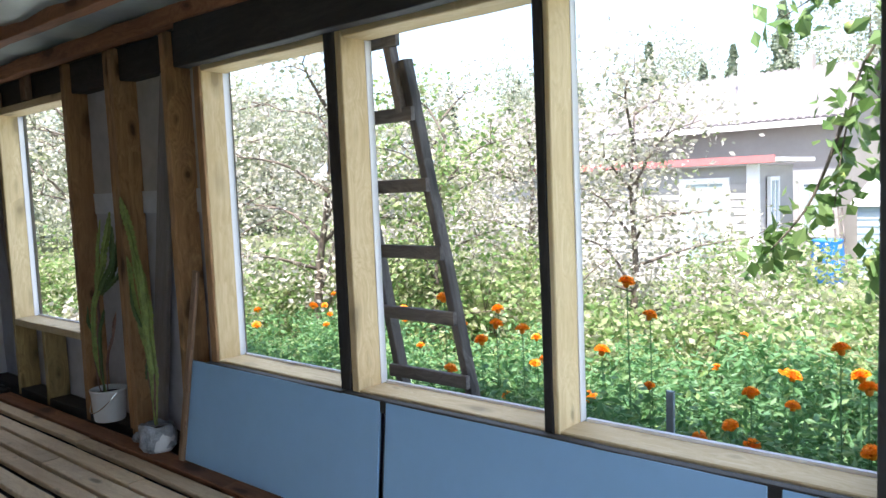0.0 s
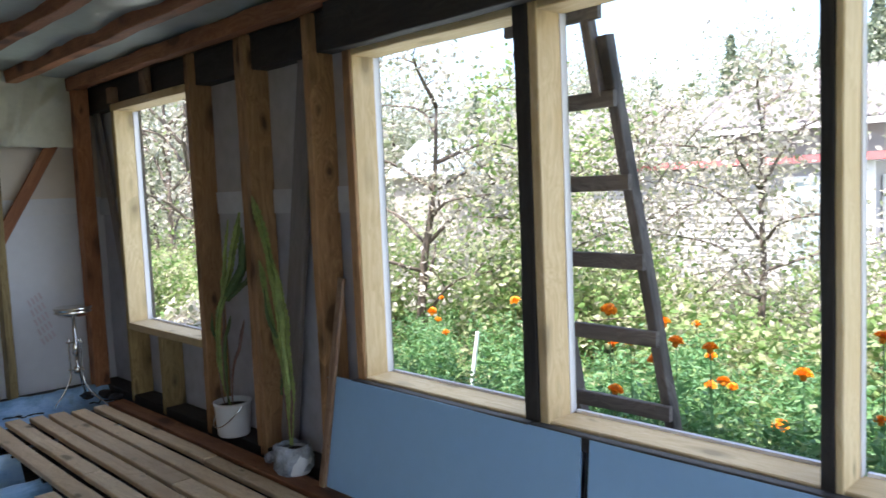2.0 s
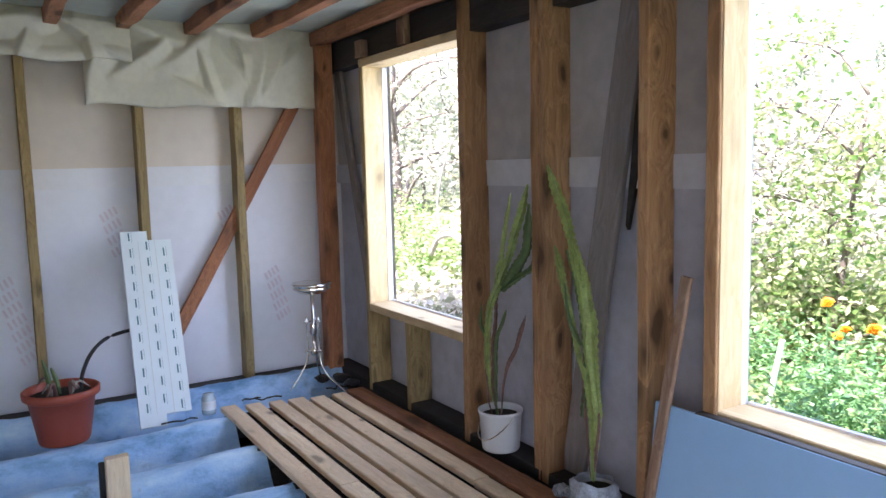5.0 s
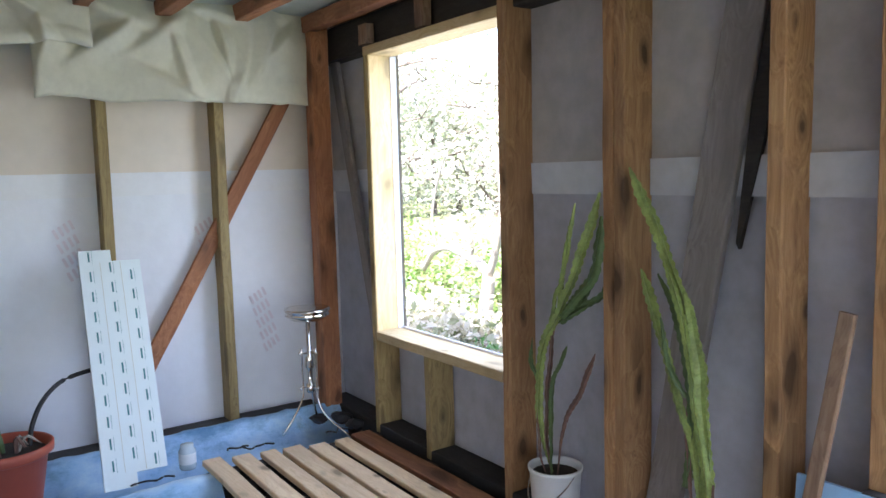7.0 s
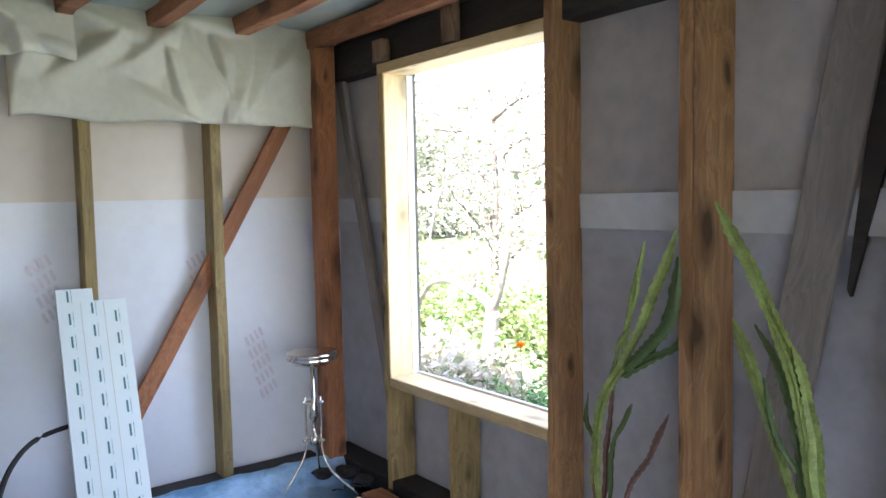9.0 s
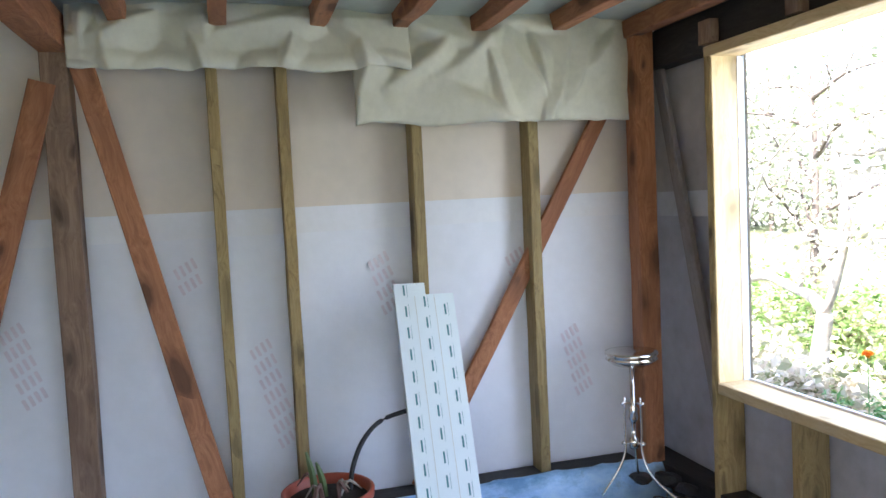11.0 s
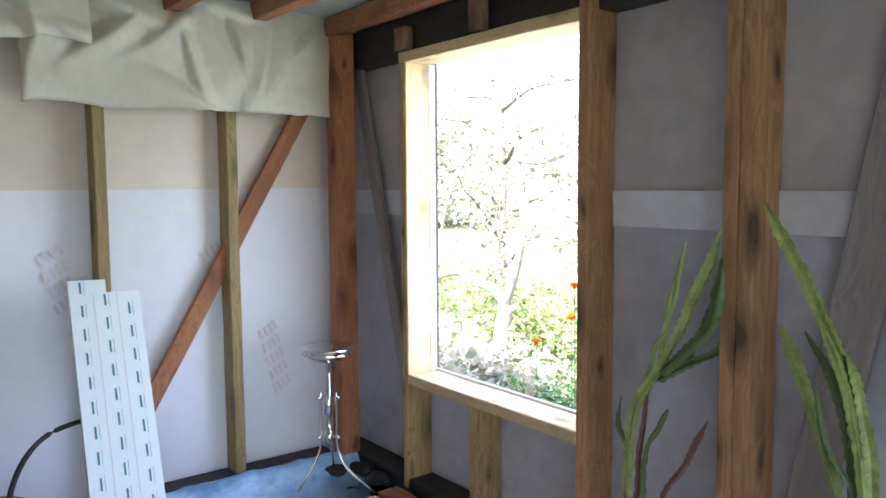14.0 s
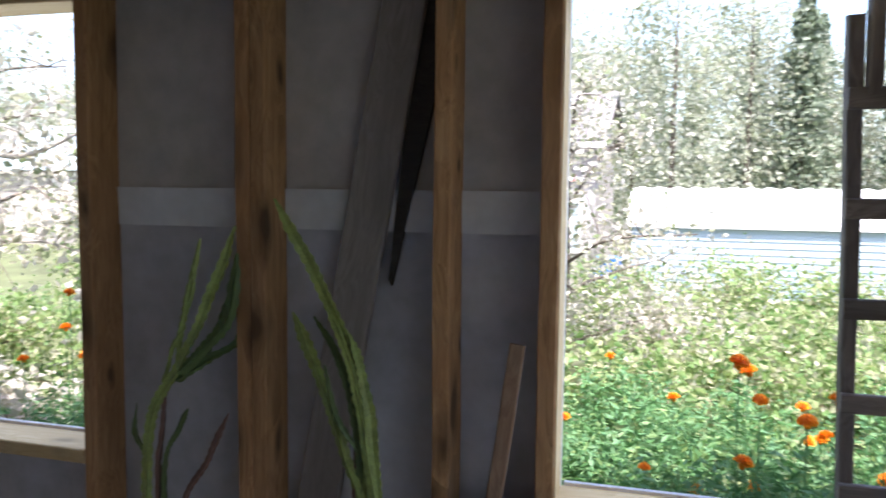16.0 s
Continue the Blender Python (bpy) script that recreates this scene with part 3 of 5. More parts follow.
for x in JOISTS[1:-1]:
    tagged(beam("joist", (x, 1.72, -0.04), (x, 2.68, -0.04), 0.09, 0.12, M_DARK, None, "floor joist under the boards, coloured near-black for shade", side=(1, 0, 0)), category="joist", group="floor joists", kind="structure")
for x0, x1, y0, y1, z0, z1 in ((-6.62, -6.54, ROOM_S - 0.1, 2.9, -0.6, 0.1), (-6.62, -6.54, ROOM_S - 0.1, 2.9, 2.2, 2.47), (-6.54, ROOM_E, 2.86, 2.92, -0.6, 0.05), (-6.54, ROOM_E, ROOM_S - 0.16, ROOM_S - 0.1, -0.6, 0.02), (-6.54, ROOM_E, 2.9, 2.94, 2.2, 2.47)):
    tagged(part("base_board", box(x0, x1, y0, y1, z0, z1), M_ROOFIN), "rough board closing the frame", "board", kind="structure")
DECK_BOARDS = ((1.715, 1.825, -5.87), (1.855, 1.965, -5.82), (1.992, 2.093, -5.80), (2.106, 2.226, -5.77), (2.234, 2.346, -5.73), (2.376, 2.476, -5.71))
for i, (y0, y1, x0) in enumerate(DECK_BOARDS):
    joint = (-3.6, -4.4, -2.9, -3.9, -3.2, -4.1)[i]
    for k, (xa, xb) in enumerate(((x0, joint - 0.004), (joint + 0.004, ROOM_E - 0.3))):
        tagged(beam("floor_board", (xa, (y0 + y1) / 2, DECK - 0.018), (xb, (y0 + y1) / 2, DECK - 0.016), y1 - y0 - 0.016, 0.032, M_DECK, None, "loose grey-brown floor board laid over joists", seed=k), category="floor board", group="loose floor boards")
tagged(beam("floor_board", (-4.27, 1.635, DECK - 0.018), (ROOM_E - 0.4, 1.625, DECK - 0.018), 0.095, 0.036, M_DECK, None, "shorter pale floor board at the deck's edge"), category="floor board", group="loose floor boards")
tagged(beam("floor_board", (-5.73, 2.552, DECK - 0.012), (ROOM_E - 0.4, 2.552, DECK - 0.012), 0.115, 0.03, M_RED, None, "reddish board along the foot of the wall"), category="floor board", group="loose floor boards")
tagged(beam("post_stub", (-5.0, 1.02, -0.17), (-5.0, 1.02, 0.19), 0.1, 0.05, M_DECK, None, "short upright timber offcut between the joists", side=(0, 1, 0)), category="timber")
tagged(beam("post_stub", (-5.05, 0.962, -0.17), (-5.05, 0.962, 0.15), 0.03, 0.05, M_DARK, None, "dark timber offcut beside the pale one", side=(0, 1, 0)), category="timber")


# ---- things in the room ----
def panel(x0, x1, label):
    lean = Matrix(((1, 0, 0), (0, 0.994, 0.108), (0, -0.108, 0.994))).to_4x4()
    ob = part("board_panel", box(x0, x1, 0, 0.014, 0, 0.535, 0.002), M_BLUE, None, label, Matrix.Translation((0, 2.588, DECK + 0.004)) @ lean)
    return tagged(ob, category="panel", group="panels under the windows")


panel(-3.27, -1.80, "smooth blue-grey board panel leaning under the windows")
panel(-1.765, -0.28, "smooth blue-grey board panel leaning under the windows")
panel(-0.24, 1.25, "smooth blue-grey board panel leaning under the windows")
for x in (-1.782, -0.26):
    tagged(part("edge_strip", box(x - 0.012, x + 0.012, 0, 0.01, 0, 0.53, 0.002), M_BLACKEDGE, None, "black strip between the leaning board panels", Matrix.Translation((0, 2.612, DECK + 0.004)) @ pose(0, 0, 0, -6.2)), category="strip")
tagged(beam("plank", (-3.27, 2.58, DECK + 0.002), (-3.145, 2.665, 1.07), 0.045, 0.02, M_BRACE, None, "narrow brown plank leaning beside the panels", side=(1, 0, 0)), category="plank")


def bucket(x, y, z):
    t = thing("bucket", "white plastic bucket used as a plant pot", "bucket", x, y, z)
    part("body", lathe([(0.0, 0.0), (0.088, 0.0), (0.094, 0.01), (0.106, 0.185), (0.111, 0.187), (0.112, 0.2), (0.105, 0.202), (0.101, 0.19), (0.095, 0.17)], 32), M_WHITEPL, t, matrix=Matrix.Translation((x, y, z)), smooth=True)
    part("soil", lathe([(0.0, 0.172), (0.05, 0.175), (0.099, 0.168)], 20), M_SOIL, t, "dark soil", Matrix.Translation((x, y, z)))
    pts = [(x - 0.108 * math.cos(a), y - 0.112 * math.sin(a) * 0.5 - 0.06 * math.sin(a), z + 0.185 - 0.12 * math.sin(a)) for a in [math.pi * i / 12 for i in range(13)]]
    part("handle", tube_data(pts, [0.003] * 13, 6), M_CHROME, t, "thin wire handle")
    return t


def cactus(name, label, x, y, z, stems):
    """Four-ribbed stems whose edges are scalloped every three centimetres, each with a tapered tip and slight kinks."""
    t = thing(name, label, "cactus", x, y, z)
    for q, (points, r, material) in enumerate(stems):
        length = sum((Vector(b) - Vector(a)).length for a, b in zip(points, points[1:]))
        n = max(24, int(length / 0.0085))
        path = smooth_path(points, n)
        path = [p + Vector((0.006 * noise.noise(Vector((p.z * 9, q, 0))), 0.006 * noise.noise(Vector((p.z * 9, q, 7))), 0)) for p in path]
        verts, faces = [], []
        for i, p in enumerate(path):
            d = (path[min(i + 1, n - 1)] - path[max(i - 1, 0)]).normalized()
            u = d.cross(Vector((0.3, 1, 0))).normalized()
            v = d.cross(u)
            f = i / (n - 1)
            girth = r * 0.92 * min(1.0, 0.25 + max(0.0, p.z - 0.2) / 0.40) * (0.85 + 0.3 * noise.noise(Vector((f * 4, q * 3.1, 2)))) * min(1.0, 0.25 + (1 - f) * length / 0.12)
            for j in range(8):
                a = 2 * math.pi * j / 8 + 0.6 + 0.8 * f + q
                notch = (0.80, 1.0, 1.1, 0.98)[(i + (j // 2) * 2) % 4]
                k = girth * (1.05 * notch if j % 2 == 0 else 0.46)
                verts.append(tuple(p + (u * math.cos(a) + v * math.sin(a)) * k))
        for i in range(n - 1):
            for j in range(8):
                k = (j + 1) % 8
                faces.append((i * 8 + j, i * 8 + k, i * 8 + 8 + k, i * 8 + 8 + j))
        faces += [tuple(range(7, -1, -1)), tuple((n - 1) * 8 + j for j in range(8))]
        part("stem", (verts, [], faces), material, t)
    return t


bucket(-4.33, 2.70, 0.072)
cactus("tall_cactus", "lanky green cactus with dried stems leaning on the stud", -4.32, 2.69, 0.19, (
    (((-4.34, 2.69, 0.24), (-4.372, 2.66, 0.46), (-4.345, 2.65, 0.75), (-4.245, 2.65, 0.925), (-4.137, 2.65, 1.127), (-4.03, 2.655, 1.385)), 0.022, M_CACTUS),
    (((-4.235, 2.66, 0.907), (-4.15, 2.65, 0.99), (-4.06, 2.66, 1.10), (-4.03, 2.66, 1.3)), 0.024, M_CACTUSDARK),
    (((-4.20, 2.69, 0.93), (-4.12, 2.70, 1.05), (-4.06, 2.70, 1.22)), 0.022, M_CACTUSDARK),
    (((-4.26, 2.67, 0.88), (-4.16, 2.69, 0.95), (-4.05, 2.70, 1.02), (-4.04, 2.70, 1.14)), 0.020, M_CACTUSDARK),
    (((-4.25, 2.655, 0.92), (-4.224, 2.645, 1.041), (-4.192, 2.64, 1.158), (-4.152, 2.65, 1.344)), 0.015, M_CACTUS),
    (((-4.36, 2.65, 0.62), (-4.40, 2.64, 0.70), (-4.39, 2.64, 0.80)), 0.011, M_CACTUSDARK),
    (((-4.20, 2.645, 1.12), (-4.17, 2.635, 1.19), (-4.175, 2.635, 1.26)), 0.011, M_CACTUS),
    (((-4.30, 2.66, 0.87), (-4.26, 2.64, 0.98), (-4.20, 2.64, 1.06)), 0.013, M_CACTUS),
    (((-4.33, 2.68, 0.24), (-4.345, 2.67, 0.44), (-4.307, 2.67, 0.81), (-4.26, 2.66, 0.92)), 0.014, M_CACTUSDRY),
    (((-4.30, 2.68, 0.24), (-4.241, 2.67, 0.473), (-4.15, 2.67, 0.63), (-4.069, 2.665, 0.788)), 0.013, M_CACTUSDRY),
    (((-4.32, 2.67, 0.24), (-4.304, 2.66, 0.594), (-4.25, 2.66, 0.72), (-4.212, 2.66, 0.793)), 0.013, M_CACTUSDARK),
    (((-4.35, 2.67, 0.24), (-4.38, 2.66, 0.35), (-4.37, 2.65, 0.55)), 0.012, M_CACTUSDRY)))
pot2 = thing("wrapped_pot", "small pot wrapped in a crumpled clear plastic bag", "plant pot", -3.53, 2.60, DECK)
pv, _, pf = lathe([(0.0, 0.0), (0.07, 0.0), (0.085, 0.03), (0.09, 0.09), (0.08, 0.14), (0.07, 0.16)], 28)
part("pot", ([(x, y, z * 0.8) for x, y, z in pv], [], pf), M_WHITEPL, pot2, matrix=Matrix.Translation((-3.53, 2.60, DECK + 0.002)), smooth=True)
pv = [(x, y, z * 0.8) for x, y, z in pv]
bv = [Vector(v) * (1.14 + 0.16 * noise.noise(Vector(v) * 22)) + Vector((-0.012, 0, 0)) for v in pv]
part("bag", ([(v.x, v.y, max(0.002, v.z)) for v in bv], [], pf), M_BAG, pot2, "crumpled translucent bag", Matrix.Translation((-3.53, 2.60, DECK + 0.002)))
part("bag_tail", tube_data(smooth_path(((-3.64, 2.58, DECK + 0.05), (-3.70, 2.57, DECK + 0.055), (-3.76, 2.58, DECK + 0.025)), 8), [0.03, 0.022, 0.026, 0.018, 0.03, 0.024, 0.03, 0.01], 7), M_BAG, pot2)
part("soil", lathe([(0.0, 0.118), (0.076, 0.114)], 16), M_SOIL, pot2, "dark soil", Matrix.Translation((-3.53, 2.60, DECK)))
cactus("tall_cactus", "long ribbed green cactus stems propped against the double stud", -3.60, 2.60, 0.2, (
    (((-3.55, 2.60, 0.2), (-3.56, 2.61, 0.45), (-3.585, 2.62, 0.684), (-3.616, 2.62, 0.922), (-3.668, 2.62, 1.096), (-3.771, 2.64, 1.271), (-3.9, 2.66, 1.47)), 0.024, M_CACTUS),
    (((-3.55, 2.59, 0.2), (-3.57, 2.60, 0.5), (-3.649, 2.60, 0.742), (-3.728, 2.61, 0.944), (-3.83, 2.64, 1.13)), 0.020, M_CACTUS),
    (((-3.55, 2.60, 0.2), (-3.53, 2.60, 0.5), (-3.548, 2.60, 0.70), (-3.586, 2.61, 0.93), (-3.64, 2.62, 1.08)), 0.024, M_CACTUS),
    (((-3.54, 2.59, 0.2), (-3.515, 2.58, 0.45), (-3.56, 2.58, 0.70), (-3.62, 2.59, 0.98), (-3.71, 2.61, 1.17)), 0.017, M_CACTUS),
    (((-3.60, 2.58, 0.75), (-3.66, 2.57, 0.85), (-3.70, 2.58, 0.99)), 0.013, M_CACTUSDARK),
    (((-3.61, 2.60, 0.45), (-3.60, 2.61, 0.7), (-3.65, 2.62, 0.95), (-3.76, 2.64, 1.12)), 0.018, M_CACTUSDARK),
    (((-3.55, 2.60, 0.2), (-3.52, 2.58, 0.3), (-3.49, 2.58, 0.5)), 0.014, M_CACTUSDRY),
    (((-3.57, 2.60, 0.2), (-3.60, 2.60, 0.5), (-3.62, 2.61, 0.75)), 0.012, M_CACTUSDRY)))

# terracotta pot with a dying plant
pot = thing("flower_pot", "terracotta-coloured plastic flower pot with withered stems", "flower pot", -5.93, 0.88, 0.0)
PM = Matrix.Translation((-5.93, 0.88, 0.012))
part("body", lathe([(0.0, 0.0), (0.125, 0.0), (0.132, 0.015), (0.170, 0.245), (0.176, 0.247), (0.196, 0.262), (0.198, 0.296), (0.190, 0.302), (0.180, 0.296), (0.170, 0.26)], 40), M_TERRA, pot, matrix=PM, smooth=True)
part("soil", lathe([(0.0, 0.262), (0.1, 0.266), (0.172, 0.258)], 24), M_SOIL, pot, "dry dark soil", PM)
rng = random.Random(4)
for k in range(9):
    a, r = rng.uniform(0, 6.28), rng.uniform(0.08, 0.2)
    part("withered_leaf", tube_data(smooth_path(((-5.93 + 0.05 * math.cos(a), 0.88 + 0.05 * math.sin(a), 0.27), (-5.93 + r * 0.6 * math.cos(a), 0.88 + r * 0.6 * math.sin(a), 0.33 + rng.uniform(0, 0.04)), (-5.93 + r * math.cos(a), 0.88 + r * math.sin(a), 0.30)), 8), [0.007, 0.008, 0.009, 0.008, 0.007, 0.006, 0.004, 0.002], 5), M_CACTUSDRY if k % 3 else M_BARK_PALE, pot)
for dy, h in ((-0.03, 0.20), (0.01, 0.15)):
    part("stem", tube_data(smooth_path(((-5.95, 0.86 + dy, 0.26), (-5.96, 0.85 + dy, 0.26 + h * 0.6), (-5.97, 0.83 + dy, 0.27 + h)), 8), [0.016, 0.016, 0.017, 0.016, 0.015, 0.013, 0.01, 0.005], 6), M_CACTUSDARK, pot)
tagged(part("hose", tube_data(smooth_path(((-5.97, 0.98, 0.26), (-6.0, 1.0, 0.36), (-6.05, 1.06, 0.46), (-6.12, 1.16, 0.52), (-6.17, 1.32, 0.54), (-6.2, 1.45, 0.53)), 26), [0.011] * 26, 8), M_BLACKEDGE, None, "dark bent tube arching behind the pot", smooth=True), category="tube")

# insulation sheet leaning on a stud, with rows of small marks
ins = thing("insulation_board", "white printed insulation board with stepped edges leaning on a stud", "insulation board", -5.87, 1.4, 0.02)
prof = [(0, 0.02), (0.15, 0.02), (0.15, 0.085), (0.295, 0.085), (0.295, 1.155), (0.155, 1.155), (0.155, 1.215), (0.0, 1.215)]
iv = [(x, 0.0, z) for x, z in prof] + [(x, 0.03, z) for x, z in prof]
n8 = len(prof)
IM = Matrix(((0.03, -0.925, -0.38), (0.985, 0.0, 0.045), (0.0, -0.38, 0.925))).to_4x4()
IM.translation = (-5.835, 1.262, 0.004)
part("sheet", (iv, [], [tuple(range(n8)), tuple(range(2 * n8 - 1, n8 - 1, -1))] + [(i, i + n8, (i + 1) % n8 + n8, (i + 1) % n8) for i in range(n8)]), M_INSUL, ins, matrix=IM)
for c in range(3):
    for r in range(11):
        z = 0.13 + 0.105 * r + (0.045 if c == 1 else 0.0)
        if z < (1.13 if c else 1.19):
            part("print_mark", box(0.0430 + 0.098 * c, 0.0515 + 0.098 * c, -0.0016, -0.0004, z - 0.026, z + 0.026), M_INK, ins, matrix=IM)
            part("print_line", box(0.062 + 0.098 * c, 0.0632 + 0.098 * c, -0.0016, -0.0004, z - 0.034, z + 0.034), M_INK, ins, matrix=IM)
for c in (0.098, 0.196):
    part("groove", box(c - 0.001, c + 0.001, -0.0012, -0.0002, 0.09, 1.15), M_FLAP, ins, matrix=IM)

# chrome stand
SX, SY = -6.05, 2.41
stand = thing("chrome_stand", "polished chrome floor stand with a round dish top", "stand", SX, SY, 0)
SM = Matrix.Translation((SX, SY, 0))
part("dish", lathe([(0.0, 0.655), (0.06, 0.655), (0.09, 0.665), (0.118, 0.685), (0.127, 0.692), (0.118, 0.70), (0.122, 0.708), (0.130, 0.718), (0.127, 0.728), (0.10, 0.73), (0.0, 0.722)], 36), M_CHROME, stand, matrix=SM, smooth=True)
part("pole", lathe([(0.0, 0.24), (0.018, 0.24), (0.024, 0.25), (0.024, 0.29), (0.012, 0.30), (0.012, 0.37), (0.022, 0.385), (0.026, 0.40), (0.02, 0.42), (0.024, 0.44), (0.013, 0.46), (0.013, 0.66), (0.0, 0.66)], 20), M_CHROME, stand, matrix=SM, smooth=True)
for k, (a, reach) in enumerate(((-1.75, 0.17), (0.55, 0.25), (2.5, 0.18))):
    c, s = math.cos(a), math.sin(a)
    part("leg", tube_data(smooth_path(((SX + 0.042 * c, SY + 0.042 * s, 0.50), (SX + 0.044 * c, SY + 0.044 * s, 0.36), (SX + 0.046 * c, SY + 0.046 * s, 0.22), (SX + 0.10 * c, SY + 0.10 * s, 0.11), (SX + reach * c, SY + reach * s, 0.012)), 20), [0.006] * 20, 8), M_CHROME, stand, smooth=True)
    for z in (0.27, 0.47):
        part("bracket", tube_data([(SX, SY, z), (SX + 0.05 * c, SY + 0.05 * s, z)], [0.006, 0.006], 8), M_CHROME, stand)
        part("knob", lathe([(0, -0.01), (0.01, -0.006), (0.011, 0.004), (0.0, 0.011)], 10), M_CHROME, stand, matrix=Matrix.Translation((SX + 0.052 * c, SY + 0.052 * s, z)), smooth=True)

# glass jar, its bag, and scraps on the floor
jar = thing("glass_jar", "small glass jar with a pale label on the membrane", "jar", -5.95, 1.675, 0.0)
JM = Matrix.Translation((-5.95, 1.675, 0.005))
part("body", lathe([(0.0, 0.0), (0.038, 0.0), (0.042, 0.01), (0.042, 0.095), (0.033, 0.11), (0.033, 0.125), (0.0, 0.126)], 24), M_GLASSY, jar, matrix=JM, smooth=True)
part("label", lathe([(0.0428, 0.03), (0.0428, 0.085)], 24), M_WHITEPL, jar, "pale paper label", JM, smooth=True)
for k, (x, y, l) in enumerate(((-5.83, 1.47, 0.2), (-5.95, 2.05, 0.16), (-6.0, 1.95, 0.12), (-5.9, 2.5, 0.14))):
    rr = random.Random(k)
    pts = [(x + 0.03 * rr.uniform(-1, 1), y + l * (i / 5 - 0.5), 0.03 + 0.012 * rr.random()) for i in range(6)]
    tagged(part("wire_scrap", tube_data(smooth_path(pts, 16), [0.005] * 16, 6), M_BLACKEDGE, None, "dark scrap of wire lying on the membrane"), category="scrap")
for k, (x, y, w) in enumerate(((-6.08, 2.62, 0.06), (-5.93, 2.62, 0.05), (-6.15, 2.5, 0.05))):
    bm = bmesh.new()
    bmesh.ops.create_icosphere(bm, subdivisions=2, radius=w)
    for v in bm.verts:
        v.co = Vector((v.co.x * 1.5, v.co.y, v.co.z * 0.5)) * (1 + 0.35 * noise.noise(v.co * 30 + Vector((k, 0, 0))))
    tagged(part("rubbish_scrap", bm, M_BLACKEDGE, None, "dark crumpled rubbish in the corner", Matrix.Translation((x, y, 0.04))), category="rubbish")

# ---- outside: ground ----
GZ = -0.28


def ground_z(x, y):
    s = min(1, max(0, (y - 5) / 10))
    return GZ - 0.5 * s * s * (3 - 2 * s)


gx = [-900, -200, -60] + [-30 + 1.5 * i for i in range(34)] + [60, 200, 900]
gy = [-900, -100, -20, -5] + [0.0 + 1.0 * i for i in range(32)] + [60, 200, 900]
gv = [(x, y, ground_z(x, y) + 0.05 * noise.noise(Vector((x, y, 0)) * 0.7)) for x in gx for y in gy]
gf = [(i * len(gy) + j, (i + 1) * len(gy) + j, (i + 1) * len(gy) + j + 1, i * len(gy) + j + 1) for i in range(len(gx) - 1) for j in range(len(gy) - 1)]
tagged(part("ground", (gv, [], gf), M_GROUND, smooth=True), "rough garden earth and grass", "ground", kind="structure")

# ---- ladder against the eave ----
ladder = thing("ladder", "weathered grey wooden ladder leaning on the eave", "ladder", -2.0, 3.29, GZ)


def on_ladder(u, z):
    s = (z - 0.3) / 1.7
    return (-1.965 - 0.095 * s + (u * (0.235 - 0.045 * s) if u > 0 else u * 0.205), 3.21 - 0.25 * s, z)


for u in (-1, 1):
    beam("rail", on_ladder(u, -0.28), on_ladder(u, 2.0), 0.042, 0.06, M_GREY, ladder, side=(1, 0, 0))
    beam("rail_extension", [c + d for c, d in zip(on_ladder(u, 1.78), (-0.045 * u, -0.03, 0))], [c + d for c, d in zip(on_ladder(u, 2.46), (-0.045 * u, -0.03, 0))], 0.038, 0.055, M_GREY, ladder, side=(1, 0, 0))
for z in (-0.05, 0.26, 0.575, 0.87, 1.165, 1.462, 1.77, 2.08):
    a, b = on_ladder(-1.12, z), on_ladder(1.12, z)
    beam("rung", (a[0], a[1] - 0.045, z), (b[0], b[1] - 0.045, z), 0.025, 0.06, M_GREY, ladder)


# ---- plants ----
def link_mesh(name, data, material):
    me = bpy.data.meshes.new(name)
    me.from_pydata(*data)
    me.materials.append(material)
    return me


def put(name, me, parent, m):
    ob = new(name, me)
    ob.parent = parent
    ob.matrix_basis = m
    return ob


def marigold_leaf_mesh(seed):
    r = random.Random(seed)
    pts = []
    for s in range(34):
        a, reach, top = r.uniform(0, 6.28), r.uniform(0.05, 0.26), r.uniform(0.12, 0.62)
        for i in range(26):
            f = 0.3 + 0.7 * i / 26
            pts.append((math.cos(a) * reach * f + r.gauss(0, 0.025), math.sin(a) * reach * f + r.gauss(0, 0.025), top * f + r.gauss(0, 0.02)))
    return link_mesh("foliage", leaves(pts, 0.017, r, 2.8), M_LEAF_MARI)


def flower_mesh(seed):
    r = random.Random(seed)
    verts, faces = [], []
    for ring, (rad, h, count) in enumerate(((0.036, 0.0, 16), (0.032, 0.008, 15), (0.026, 0.016, 12), (0.018, 0.022, 9), (0.009, 0.026, 6))):
        for i in range(count):
            a = 2 * math.pi * (i + 0.5 * (ring % 2)) / count + r.uniform(-0.1, 0.1)
            c, s, o = math.cos(a), math.sin(a), len(verts)
            w = 0.010
            z = h + r.uniform(-0.003, 0.003)
            verts += [(c * rad * 0.3 - s * w * 0.4, s * rad * 0.3 + c * w * 0.4, z - 0.006), (c * rad * 0.3 + s * w * 0.4, s * rad * 0.3 - c * w * 0.4, z - 0.006),
                      (c * rad + s * w, s * rad - c * w, z + 0.003), (c * rad * 1.08, s * rad * 1.08, z - 0.004), (c * rad - s * w, s * rad + c * w, z + 0.003)]
            faces.append((o, o + 1, o + 2, o + 3, o + 4))
    verts2, _, faces2 = lathe([(0.0, -0.03), (0.012, -0.024), (0.016, -0.008), (0.020, 0.002), (0.0, 0.012)], 10)
    return link_mesh("flower", joined((verts, [], faces), (verts2, [], faces2)), M_PETAL)


MARI = [marigold_leaf_mesh(s) for s in range(5)]
FLOWERS = [flower_mesh(s) for s in range(3)]
STEM = link_mesh("stem", tube_data([(0, 0, 0), (0.01, 0, 0.35), (0, 0.005, 0.7), (0, 0, 1.0)], [0.005, 0.004, 0.0035, 0.003], 5), M_LEAF_MARI)
plant_rng = random.Random(11)


